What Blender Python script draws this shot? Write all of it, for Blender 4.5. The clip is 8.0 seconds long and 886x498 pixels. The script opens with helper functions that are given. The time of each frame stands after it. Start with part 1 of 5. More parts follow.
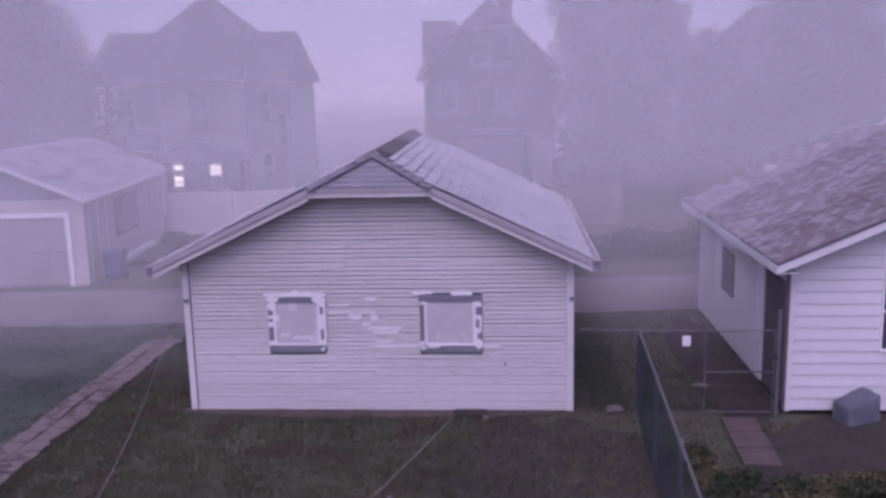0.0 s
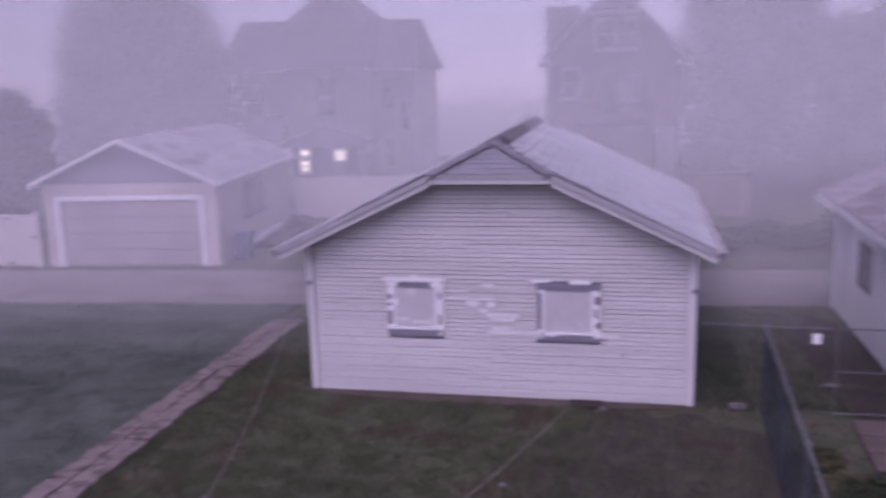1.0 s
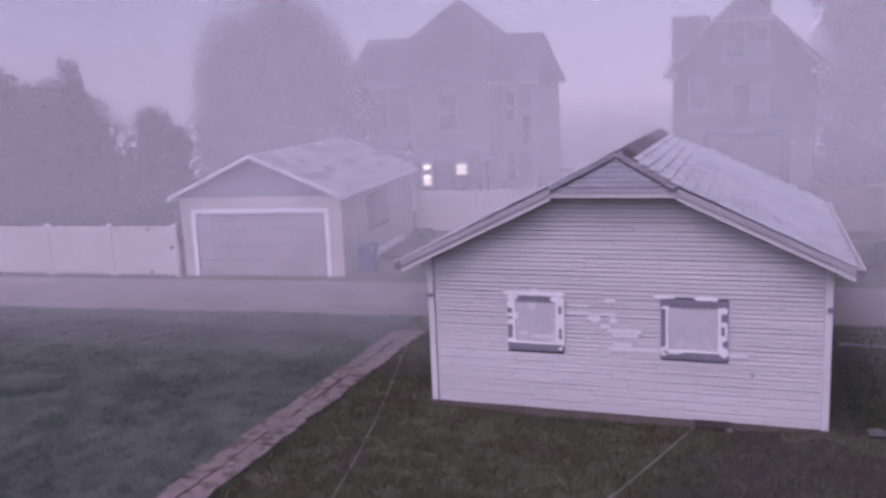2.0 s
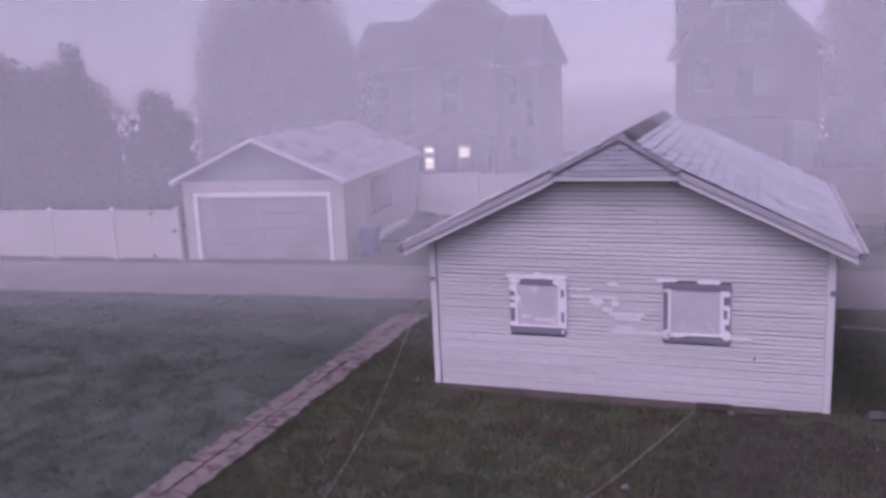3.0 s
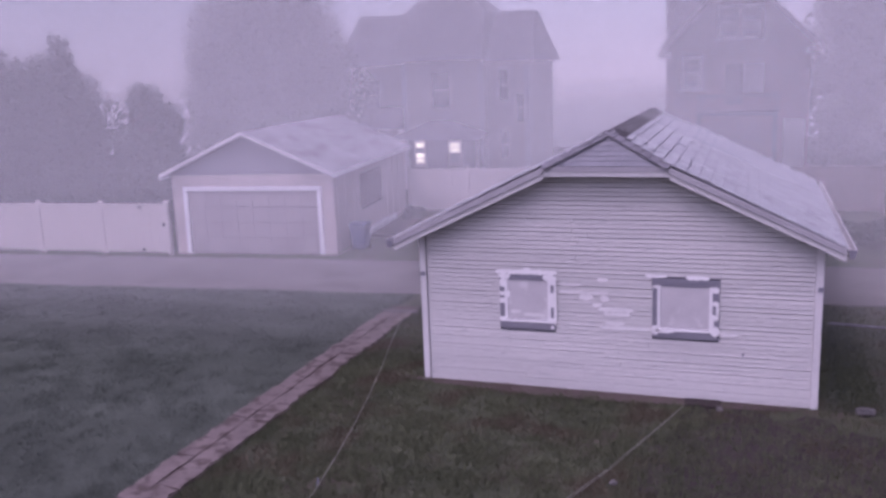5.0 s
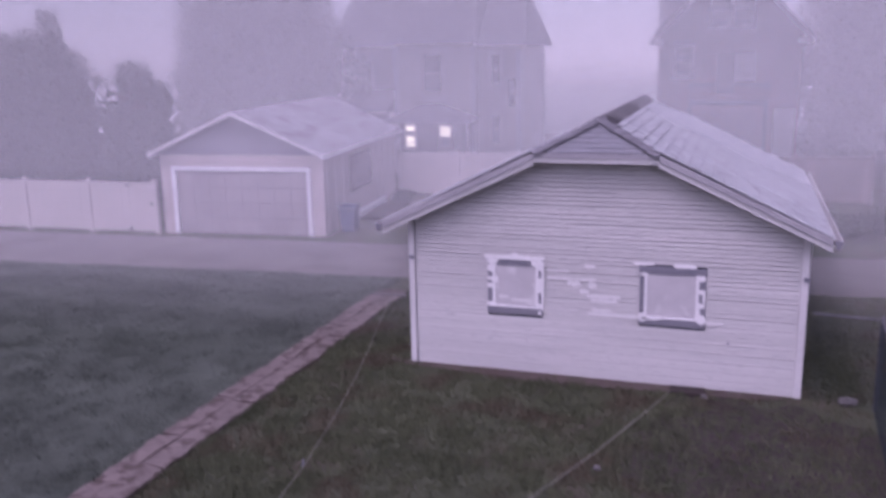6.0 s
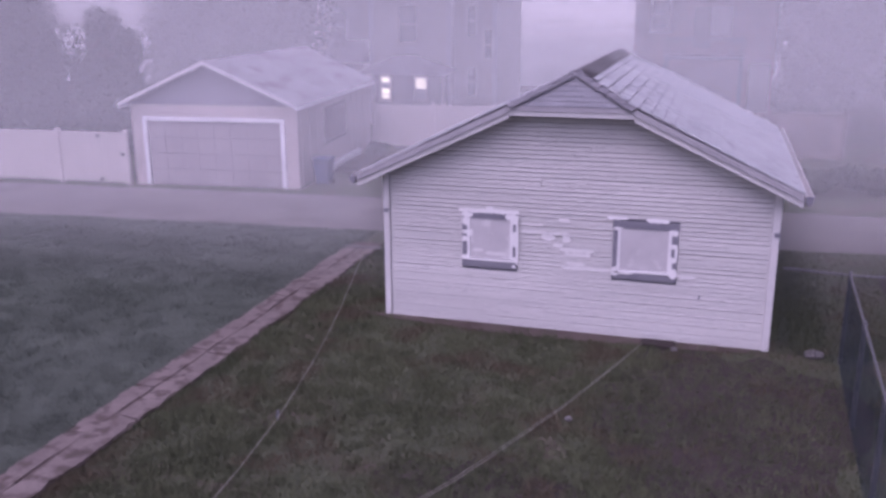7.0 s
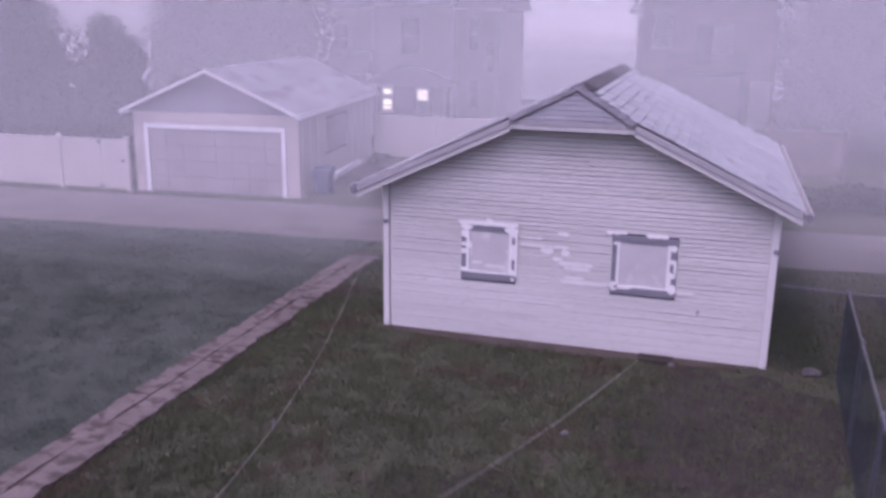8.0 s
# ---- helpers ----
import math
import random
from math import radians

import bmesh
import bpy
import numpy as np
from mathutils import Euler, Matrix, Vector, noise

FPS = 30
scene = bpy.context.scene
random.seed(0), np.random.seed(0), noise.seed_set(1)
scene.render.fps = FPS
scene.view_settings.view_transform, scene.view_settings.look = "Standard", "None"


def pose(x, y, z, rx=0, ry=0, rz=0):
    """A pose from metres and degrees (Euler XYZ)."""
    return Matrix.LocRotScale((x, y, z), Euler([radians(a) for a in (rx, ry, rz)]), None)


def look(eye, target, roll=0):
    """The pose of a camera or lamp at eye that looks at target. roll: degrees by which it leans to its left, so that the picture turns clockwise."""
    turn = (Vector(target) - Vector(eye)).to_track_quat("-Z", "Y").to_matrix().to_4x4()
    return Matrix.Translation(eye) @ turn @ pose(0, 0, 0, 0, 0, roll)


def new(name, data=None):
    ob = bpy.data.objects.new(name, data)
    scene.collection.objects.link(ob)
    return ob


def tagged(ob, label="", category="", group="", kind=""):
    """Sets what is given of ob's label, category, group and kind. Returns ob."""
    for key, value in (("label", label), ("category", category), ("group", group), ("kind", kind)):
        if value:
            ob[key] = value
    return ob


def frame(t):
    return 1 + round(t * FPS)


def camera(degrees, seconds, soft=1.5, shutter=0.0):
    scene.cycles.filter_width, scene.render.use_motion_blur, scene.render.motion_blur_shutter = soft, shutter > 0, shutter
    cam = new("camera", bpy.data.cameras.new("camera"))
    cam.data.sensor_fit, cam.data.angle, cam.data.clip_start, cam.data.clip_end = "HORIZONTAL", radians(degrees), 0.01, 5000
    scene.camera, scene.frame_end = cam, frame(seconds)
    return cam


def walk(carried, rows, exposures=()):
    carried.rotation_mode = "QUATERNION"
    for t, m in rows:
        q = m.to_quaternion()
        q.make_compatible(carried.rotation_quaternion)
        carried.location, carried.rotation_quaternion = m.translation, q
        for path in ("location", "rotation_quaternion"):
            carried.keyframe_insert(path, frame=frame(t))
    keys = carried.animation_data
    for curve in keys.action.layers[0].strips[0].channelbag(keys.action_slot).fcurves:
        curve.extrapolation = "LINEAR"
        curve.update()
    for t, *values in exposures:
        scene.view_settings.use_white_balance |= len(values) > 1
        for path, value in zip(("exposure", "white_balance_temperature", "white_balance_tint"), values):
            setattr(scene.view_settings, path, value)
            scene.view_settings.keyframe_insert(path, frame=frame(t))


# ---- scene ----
EYE = 5.56
cam = camera(53.1, 8.0, soft=3.0, shutter=0.9)
PATH = [
    (0, pose(0, 0, EYE, 79.26, 1.31, 3.85)),
    (0.2, pose(0, 0, EYE, 79.29, 1.27, 3.74)),
    (0.5, pose(0, 0, EYE, 79.10, 1.18, 4.28)),
    (0.8, pose(0, 0, EYE, 79.18, 1.62, 8.81)),
    (1, pose(0, 0, EYE, 78.62, 1.55, 11.60)),
    (1.2, pose(0, 0, EYE, 78.95, 1.90, 14.35)),
    (1.5, pose(0, 0, EYE, 79.67, 2.36, 17.36)),
    (1.7, pose(0, 0, EYE, 79.83, 2.45, 18.47)),
    (2.8, pose(0, 0, EYE, 79.06, 2.59, 19.91)),
    (3, pose(0, 0, EYE, 78.70, 2.56, 19.49)),
    (3.5, pose(0, 0, EYE, 77.94, 2.44, 18.63)),
    (4, pose(0, 0, EYE, 77.78, 2.38, 18.44)),
    (4.5, pose(0, 0, EYE, 78.41, 2.45, 18.64)),
    (5.8, pose(0, 0, EYE, 77.96, 1.38, 19.09)),
    (6, pose(0, 0, EYE, 77.31, 1.06, 18.41)),
    (6.5, pose(0, 0, EYE, 75.14, 0.63, 17.65)),
    (7, pose(0, 0, EYE, 74.27, 0.34, 16.91)),
    (7.5, pose(0, 0, EYE, 73.99, -0.32, 16.24)),
    (8, pose(0, 0, EYE, 75.03, -0.59, 17.10)),
]
walk(cam, PATH, exposures=[(0.0, 0.31, 5700, 58), (1.5, 0.41, 5880, 54), (3.5, 0.46, 5900, 53), (6.5, 0.57, 5830, 52), (8.0, 0.66, 5830, 51)])

# ---- light ----
world = bpy.data.worlds.new("foggy_dawn")
scene.world = world
world.use_nodes = True
wn = world.node_tree.nodes
sky = wn.new("ShaderNodeTexSky")
sky.sky_type = "NISHITA"
sky.sun_disc = False
sky.sun_elevation = radians(60)
sky.sun_rotation = radians(195)
sky.dust_density = 3.0
sky.ozone_density = 1.5
wn["Background"].inputs["Strength"].default_value = 0.15
grey = wn.new("ShaderNodeHueSaturation")   # cloud takes most of the blue out of the sky
grey.inputs["Saturation"].default_value = 0.45
world.node_tree.links.new(sky.outputs["Color"], grey.inputs["Color"])
world.node_tree.links.new(grey.outputs["Color"], wn["Background"].inputs["Color"])
sun = new("sun", bpy.data.lights.new("sun", "SUN"))
sun.data.energy = 0.5
sun.data.angle = radians(60)
sun.data.color = (1.0, 0.97, 0.94)
sun.matrix_world = look((-8, -15, 50), (-2, 14, 0))


# ---- materials ----
def rgb(c):
    return (c[0], c[1], c[2], 1.0)


def surface(name, a, b, rough=0.85, big=1.5, fine=30.0, c=None, c_amount=0.5, bump=0.3, bump_scale=None,
            metal=0.0, stretch=(1, 1, 1), island=0.0, spec=0.3, wear_scale=5.0):
    """Two colours mixed by broad and fine noise, a third one in worn spots, and a fine relief."""
    m = bpy.data.materials.new(name)
    m.use_nodes = True
    nt, n = m.node_tree, m.node_tree.nodes
    bsdf = n["Principled BSDF"]
    bsdf.inputs["Roughness"].default_value = rough
    bsdf.inputs["Metallic"].default_value = metal
    bsdf.inputs["Specular IOR Level"].default_value = spec
    place = n.new("ShaderNodeNewGeometry")
    mp = n.new("ShaderNodeMapping")
    mp.inputs["Scale"].default_value = stretch
    nt.links.new(place.outputs["Position"], mp.inputs["Vector"])

    def noise_at(scale, detail=4.0):
        t = n.new("ShaderNodeTexNoise")
        t.inputs["Scale"].default_value = scale
        t.inputs["Detail"].default_value = detail
        nt.links.new(mp.outputs["Vector"], t.inputs["Vector"])
        return t.outputs["Fac"]

    def mix(f, x, y):
        k = n.new("ShaderNodeMix")
        k.data_type = "RGBA"
        for s, v in ((k.inputs["Factor"], f), (k.inputs["A"], x), (k.inputs["B"], y)):
            if isinstance(v, tuple):
                s.default_value = rgb(v)
            elif isinstance(v, float):
                s.default_value = v
            else:
                nt.links.new(v, s)
        return k.outputs["Result"]

    def ramp(f, lo, hi):
        r = n.new("ShaderNodeMapRange")
        r.inputs["From Min"].default_value, r.inputs["From Max"].default_value = lo, hi
        nt.links.new(f, r.inputs["Value"])
        return r.outputs["Result"]

    def maths(op, x, y):
        k = n.new("ShaderNodeMath")
        k.operation = op
        for s, v in zip(k.inputs, (x, y)):
            if isinstance(v, float):
                s.default_value = v
            else:
                nt.links.new(v, s)
        return k.outputs["Value"]

    f = maths("ADD", maths("MULTIPLY", ramp(noise_at(big), 0.3, 0.7), 0.55), maths("MULTIPLY", ramp(noise_at(fine), 0.25, 0.75), 0.45))
    if island:
        oi = n.new("ShaderNodeObjectInfo")
        f = maths("ADD", maths("MULTIPLY", f, 1.0 - island), maths("MULTIPLY", oi.outputs["Random"], island))
    col = mix(f, a, b)
    if c is not None:
        w = maths("MULTIPLY", ramp(noise_at(wear_scale, 8.0), 0.62 - 0.25 * c_amount, 0.72 - 0.2 * c_amount), 1.0)
        col = mix(w, col, c)
    nt.links.new(col, bsdf.inputs["Base Color"])
    bp = n.new("ShaderNodeBump")
    bp.inputs["Strength"].default_value = bump
    bp.inputs["Distance"].default_value = 0.02
    nt.links.new(noise_at(bump_scale or fine * 1.6, 6.0), bp.inputs["Height"])
    nt.links.new(bp.outputs["Normal"], bsdf.inputs["Normal"])
    return m


M = {}
M["grass_soil"] = surface("grass_soil", (0.038, 0.044, 0.028), (0.074, 0.080, 0.053), 0.95, 0.5, 9, c=(0.066, 0.055, 0.044), c_amount=0.42, bump=0.6, wear_scale=0.8)
M["frost_soil"] = surface("frosted_turf", (0.034, 0.042, 0.033), (0.074, 0.087, 0.072), 0.95, 0.7, 11, bump=0.9, stretch=(0.6, 1.5, 1))
M["blade"] = surface("grass_blade", (0.044, 0.054, 0.029), (0.104, 0.115, 0.066), 0.8, 0.5, 7, c=(0.080, 0.066, 0.044), c_amount=0.42, bump=0.0, wear_scale=0.9)
M["blade_frost"] = surface("frosted_grass_blade", (0.036, 0.047, 0.037), (0.145, 0.168, 0.142), 0.8, 0.7, 11, bump=0.0, stretch=(0.6, 1.5, 1))
M["earth"] = surface("bare_earth", (0.022, 0.017, 0.017), (0.046, 0.035, 0.033), 0.95, 2.0, 14, c=(0.035, 0.036, 0.024), c_amount=0.5, bump=0.9)
M["gravel"] = surface("gravel_lane", (0.105, 0.095, 0.093), (0.165, 0.148, 0.145), 0.95, 0.6, 60, c=(0.11, 0.10, 0.096), c_amount=0.3, bump=0.6, wear_scale=0.8)
M["slab"] = surface("old_concrete_slab", (0.092, 0.073, 0.070), (0.185, 0.150, 0.145), 0.9, 2.2, 16, c=(0.068, 0.052, 0.048), c_amount=0.46, bump=0.8, island=0.15, wear_scale=4.5)
M["slab_gap"] = surface("path_dirt", (0.060, 0.045, 0.042), (0.105, 0.080, 0.074), 0.95, 3, 40, bump=0.7)
M["clap"] = surface("weathered_white_clapboard", (0.345, 0.337, 0.336), (0.50, 0.49, 0.487), 0.75, 0.8, 16, c=(0.35, 0.34, 0.345), c_amount=0.18, bump=0.5, stretch=(0.3, 1, 3.0), island=0.22, wear_scale=16.0)
M["fresh"] = surface("fresh_white_paint", (0.54, 0.53, 0.54), (0.66, 0.65, 0.66), 0.55, 2, 30, bump=0.2)
M["brushed"] = surface("thin_brushed_white_paint", (0.48, 0.47, 0.475), (0.60, 0.59, 0.595), 0.65, 3, 22, bump=0.3, stretch=(0.4, 1, 3))
M["trim"] = surface("painted_white_trim", (0.42, 0.41, 0.415), (0.56, 0.545, 0.55), 0.65, 1.5, 25, c=(0.50, 0.475, 0.485), c_amount=0.25, bump=0.25)
M["bare"] = surface("bare_grey_wood", (0.13, 0.13, 0.16), (0.21, 0.205, 0.235), 0.9, 3, 40, bump=0.5, stretch=(0.4, 1, 2))
M["board"] = surface("painted_board_panel", (0.36, 0.345, 0.36), (0.46, 0.445, 0.46), 0.8, 2.5, 60, c=(0.50, 0.49, 0.50), c_amount=0.25, bump=0.4, wear_scale=3)
# grey holds the shadow band below the shingle edge, painted into the moulding
M["grey_trim"] = surface("shaded_grey_moulding", (0.24, 0.23, 0.25), (0.34, 0.33, 0.35), 0.8, 2, 25, bump=0.3)
M["soffit"] = surface("shaded_soffit_paint", (0.38, 0.36, 0.37), (0.50, 0.48, 0.49), 0.85, 2, 20, bump=0.2)
M["frost"] = surface("frosted_shingle", (0.285, 0.288, 0.305), (0.41, 0.415, 0.435), 0.85, 0.8, 35, c=(0.25, 0.25, 0.265), c_amount=0.25, bump=0.8, island=0.25, wear_scale=5.0)
M["frost_thin"] = surface("thinly_frosted_shingle", (0.21, 0.20, 0.22), (0.33, 0.32, 0.345), 0.9, 2.4, 14, c=(0.19, 0.17, 0.19), c_amount=0.4, bump=0.8, wear_scale=1.8, stretch=(1.0, 0.45, 1.0))
M["shingle"] = surface("grey_shingle", (0.17, 0.17, 0.19), (0.23, 0.23, 0.255), 0.9, 1.5, 50, bump=0.8, island=0.3)
M["cap"] = surface("dark_ridge_shingle", (0.05, 0.045, 0.052), (0.10, 0.09, 0.10), 0.9, 2, 50, bump=0.8, island=0.4)
M["hip_cap"] = surface("grey_hip_shingle", (0.12, 0.115, 0.13), (0.20, 0.195, 0.215), 0.9, 2, 50, bump=0.8, island=0.4)
M["patchy"] = surface("patchy_brown_shingle", (0.105, 0.088, 0.096), (0.165, 0.142, 0.152), 0.9, 1.0, 22, c=(0.215, 0.198, 0.22), c_amount=0.62, bump=0.8, island=0.10, wear_scale=4.2)
M["vinyl_siding"] = surface("white_siding", (0.46, 0.46, 0.475), (0.55, 0.55, 0.565), 0.55, 0.8, 8, bump=0.08, island=0.25)
M["vinyl_fence"] = surface("cream_vinyl_fence", (0.35, 0.315, 0.305), (0.43, 0.39, 0.378), 0.6, 0.7, 10, bump=0.1, island=0.3)
M["old_fence"] = surface("weathered_fence_board", (0.12, 0.10, 0.10), (0.18, 0.15, 0.145), 0.85, 0.9, 14, bump=0.4, island=0.4)
M["g_wall"] = surface("dusty_pink_wall", (0.33, 0.285, 0.28), (0.43, 0.375, 0.365), 0.85, 1.0, 20, bump=0.3)
M["g_gable"] = surface("slate_gable_siding", (0.17, 0.165, 0.19), (0.24, 0.235, 0.265), 0.85, 1.2, 20, bump=0.3, island=0.3)
M["g_door"] = surface("grey_door_panel", (0.20, 0.178, 0.182), (0.29, 0.26, 0.265), 0.7, 1.5, 18, bump=0.15, island=0.4)
M["galv"] = surface("galvanised_steel", (0.08, 0.08, 0.088), (0.14, 0.14, 0.152), 0.6, 6, 60, bump=0.15, metal=0.2)
M["mesh"] = surface("dark_green_wire", (0.008, 0.015, 0.021), (0.018, 0.028, 0.038), 0.7, 6, 60, bump=0.1)
M["bin"] = surface("blue_plastic", (0.035, 0.05, 0.10), (0.055, 0.075, 0.14), 0.5, 3, 40, bump=0.1)
M["tarp"] = surface("grey_blue_tarp", (0.065, 0.07, 0.088), (0.115, 0.12, 0.145), 0.6, 2.2, 14, bump=0.5)
M["dark"] = surface("dark_interior", (0.02, 0.018, 0.022), (0.04, 0.036, 0.042), 0.6, 2, 20, bump=0.1)
M["dark_plum"] = surface("dark_plum_surface", (0.075, 0.062, 0.072), (0.11, 0.092, 0.10), 0.7, 2, 30, bump=0.3)
M["pane"] = surface("dark_window_pane", (0.05, 0.05, 0.06), (0.075, 0.072, 0.085), 0.15, 1, 5, bump=0.0, spec=0.5)
M["curtain"] = surface("pale_curtain", (0.55, 0.54, 0.55), (0.68, 0.67, 0.68), 0.9, 3, 20, bump=0.3, stretch=(6, 1, 1))
M["cream"] = surface("cream_house_wall", (0.78, 0.71, 0.66), (0.86, 0.79, 0.74), 0.85, 0.6, 10, bump=0.3)
M["tan"] = surface("tan_house_wall", (0.68, 0.60, 0.57), (0.78, 0.70, 0.67), 0.85, 0.6, 10, bump=0.3)
M["brick"] = surface("dull_red_brick", (0.20, 0.115, 0.11), (0.29, 0.175, 0.168), 0.9, 1.2, 25, bump=0.5)
M["roof_far"] = surface("dark_slate_roof", (0.045, 0.042, 0.052), (0.085, 0.08, 0.094), 0.9, 0.8, 14, bump=0.6)
M["white_far"] = surface("white_window_trim", (0.72, 0.70, 0.71), (0.82, 0.80, 0.81), 0.6, 2, 20, bump=0.1)
M["bark"] = surface("grey_brown_bark", (0.035, 0.028, 0.026), (0.07, 0.056, 0.05), 0.95, 3, 25, bump=0.9, stretch=(3, 3, 0.5))
M["leaf_dark"] = surface("dark_foliage", (0.016, 0.024, 0.020), (0.040, 0.052, 0.040), 0.8, 0.8, 6, bump=0.0)
M["leaf"] = surface("dull_green_foliage", (0.030, 0.042, 0.030), (0.065, 0.080, 0.055), 0.8, 0.8, 6, bump=0.0)
M["leaf_gold"] = surface("yellowing_leaves", (0.036, 0.044, 0.022), (0.125, 0.10, 0.05), 0.75, 2.2, 9, c=(0.024, 0.034, 0.016), c_amount=0.8, bump=0.0, wear_scale=1.6)
M["rope"] = surface("pale_cord", (0.16, 0.155, 0.135), (0.24, 0.23, 0.20), 0.9, 20, 90, bump=0.2)
M["stone"] = surface("pale_stone", (0.09, 0.083, 0.083), (0.15, 0.14, 0.14), 0.9, 5, 40, bump=0.5)


def lamp_glow(name, colour, strength):
    m = bpy.data.materials.new(name)
    m.use_nodes = True
    b = m.node_tree.nodes["Principled BSDF"]
    b.inputs["Base Color"].default_value = rgb(colour)
    b.inputs["Emission Color"].default_value = rgb(colour)
    b.inputs["Emission Strength"].default_value = strength
    return m


M["lit"] = lamp_glow("lit_window", (1.0, 0.98, 0.68), 1.1)
M["lit_soft"] = lamp_glow("lit_blind", (1.0, 0.98, 0.70), 0.7)


def fog_backdrop_glow(name):
    """The far fog as a self-glowing sheet: dawn light painted in as emission, palest and pinkish low down, bluer and
    dimmer upwards and to the sides.
    """
    m = bpy.data.materials.new(name)
    m.use_nodes = True
    nt, n = m.node_tree, m.node_tree.nodes
    b = n["Principled BSDF"]
    b.inputs["Base Color"].default_value = (0.02, 0.02, 0.02, 1)
    b.inputs["Roughness"].default_value = 1.0
    b.inputs["Specular IOR Level"].default_value = 0.0
    place = n.new("ShaderNodeNewGeometry")
    sep = n.new("ShaderNodeSeparateXYZ")
    nt.links.new(place.outputs["Position"], sep.inputs[0])
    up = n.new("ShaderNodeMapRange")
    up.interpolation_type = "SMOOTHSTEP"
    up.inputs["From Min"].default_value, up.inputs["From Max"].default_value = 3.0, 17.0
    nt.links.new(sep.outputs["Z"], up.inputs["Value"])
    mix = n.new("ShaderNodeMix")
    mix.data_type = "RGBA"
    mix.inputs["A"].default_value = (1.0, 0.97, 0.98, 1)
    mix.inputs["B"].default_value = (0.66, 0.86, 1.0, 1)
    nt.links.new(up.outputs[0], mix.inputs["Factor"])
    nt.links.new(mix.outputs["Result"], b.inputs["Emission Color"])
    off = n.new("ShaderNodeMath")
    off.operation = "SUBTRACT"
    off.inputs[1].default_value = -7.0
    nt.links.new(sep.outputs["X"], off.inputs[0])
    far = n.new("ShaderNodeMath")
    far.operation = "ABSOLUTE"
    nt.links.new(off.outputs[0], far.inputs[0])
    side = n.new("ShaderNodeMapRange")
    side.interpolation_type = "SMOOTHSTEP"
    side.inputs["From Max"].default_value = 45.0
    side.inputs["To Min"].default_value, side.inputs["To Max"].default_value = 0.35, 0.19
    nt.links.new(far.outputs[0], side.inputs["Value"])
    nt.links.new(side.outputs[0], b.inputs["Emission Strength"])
    return m


M["fog_glow"] = fog_backdrop_glow("fog_backdrop_glow")


def mist(name, amount, foot, rise):
    """A thin veil of fog: it scatters a share of the light from above and lets the rest pass; it is clear at the height foot and full at the height rise."""
    m = bpy.data.materials.new(name)
    m.use_nodes = True
    nt, n = m.node_tree, m.node_tree.nodes
    n.remove(n["Principled BSDF"])
    out = n["Material Output"]
    clear = n.new("ShaderNodeBsdfTransparent")
    d = n.new("ShaderNodeBsdfDiffuse")
    d.inputs["Color"].default_value = (0.86, 0.87, 0.91, 1)
    facing = n.new("ShaderNodeCombineXYZ")   # droplets take their light from the whole sky
    for k, v in zip("XYZ", (0.0, -0.45, 0.89)):
        facing.inputs[k].default_value = v
    nt.links.new(facing.outputs[0], d.inputs["Normal"])
    tc = n.new("ShaderNodeTexCoord")
    sep = n.new("ShaderNodeSeparateXYZ")
    nt.links.new(tc.outputs["Object"], sep.inputs[0])
    low = n.new("ShaderNodeMapRange")
    low.interpolation_type = "SMOOTHSTEP"
    low.inputs["From Min"].default_value, low.inputs["From Max"].default_value = foot, rise
    nt.links.new(sep.outputs["Z"], low.inputs["Value"])
    drift = n.new("ShaderNodeTexNoise")
    drift.inputs["Scale"].default_value = 0.05
    drift.inputs["Detail"].default_value = 0
    nt.links.new(tc.outputs["Object"], drift.inputs["Vector"])
    dr = n.new("ShaderNodeMapRange")
    dr.inputs["From Min"].default_value, dr.inputs["From Max"].default_value = 0.1, 0.9
    dr.inputs["To Min"].default_value, dr.inputs["To Max"].default_value = amount * 0.85, amount * 1.15
    nt.links.new(drift.outputs["Fac"], dr.inputs["Value"])
    mul = n.new("ShaderNodeMath")
    mul.operation = "MULTIPLY"
    nt.links.new(low.outputs[0], mul.inputs[0])
    nt.links.new(dr.outputs[0], mul.inputs[1])
    both = n.new("ShaderNodeMixShader")
    nt.links.new(mul.outputs[0], both.inputs[0])
    nt.links.new(clear.outputs[0], both.inputs[1])
    nt.links.new(d.outputs[0], both.inputs[2])
    nt.links.new(both.outputs[0], out.inputs["Surface"])
    return m


# ---- building helpers ----
def mesh_of(name, bm, material):
    me = bpy.data.meshes.new(name)
    bm.normal_update()
    bm.to_mesh(me)
    bm.free()
    if material is not None:
        me.materials.append(material)
    return me


def part(name, bm, material, parent=None, label="", at=None):
    me = bm if isinstance(bm, bpy.types.Mesh) else mesh_of(name, bm, material)
    ob = new(name, me)
    if parent is not None:
        ob.parent = parent
    if at is not None:
        ob.matrix_basis = at
    if label:
        tagged(ob, label)
    return ob


def thing(name, m, label, category, group="", kind=""):
    return_to = new(name)
    return_to.empty_display_size = 0.2
    return_to.matrix_basis = m
    return tagged(return_to, label, category, group, kind)


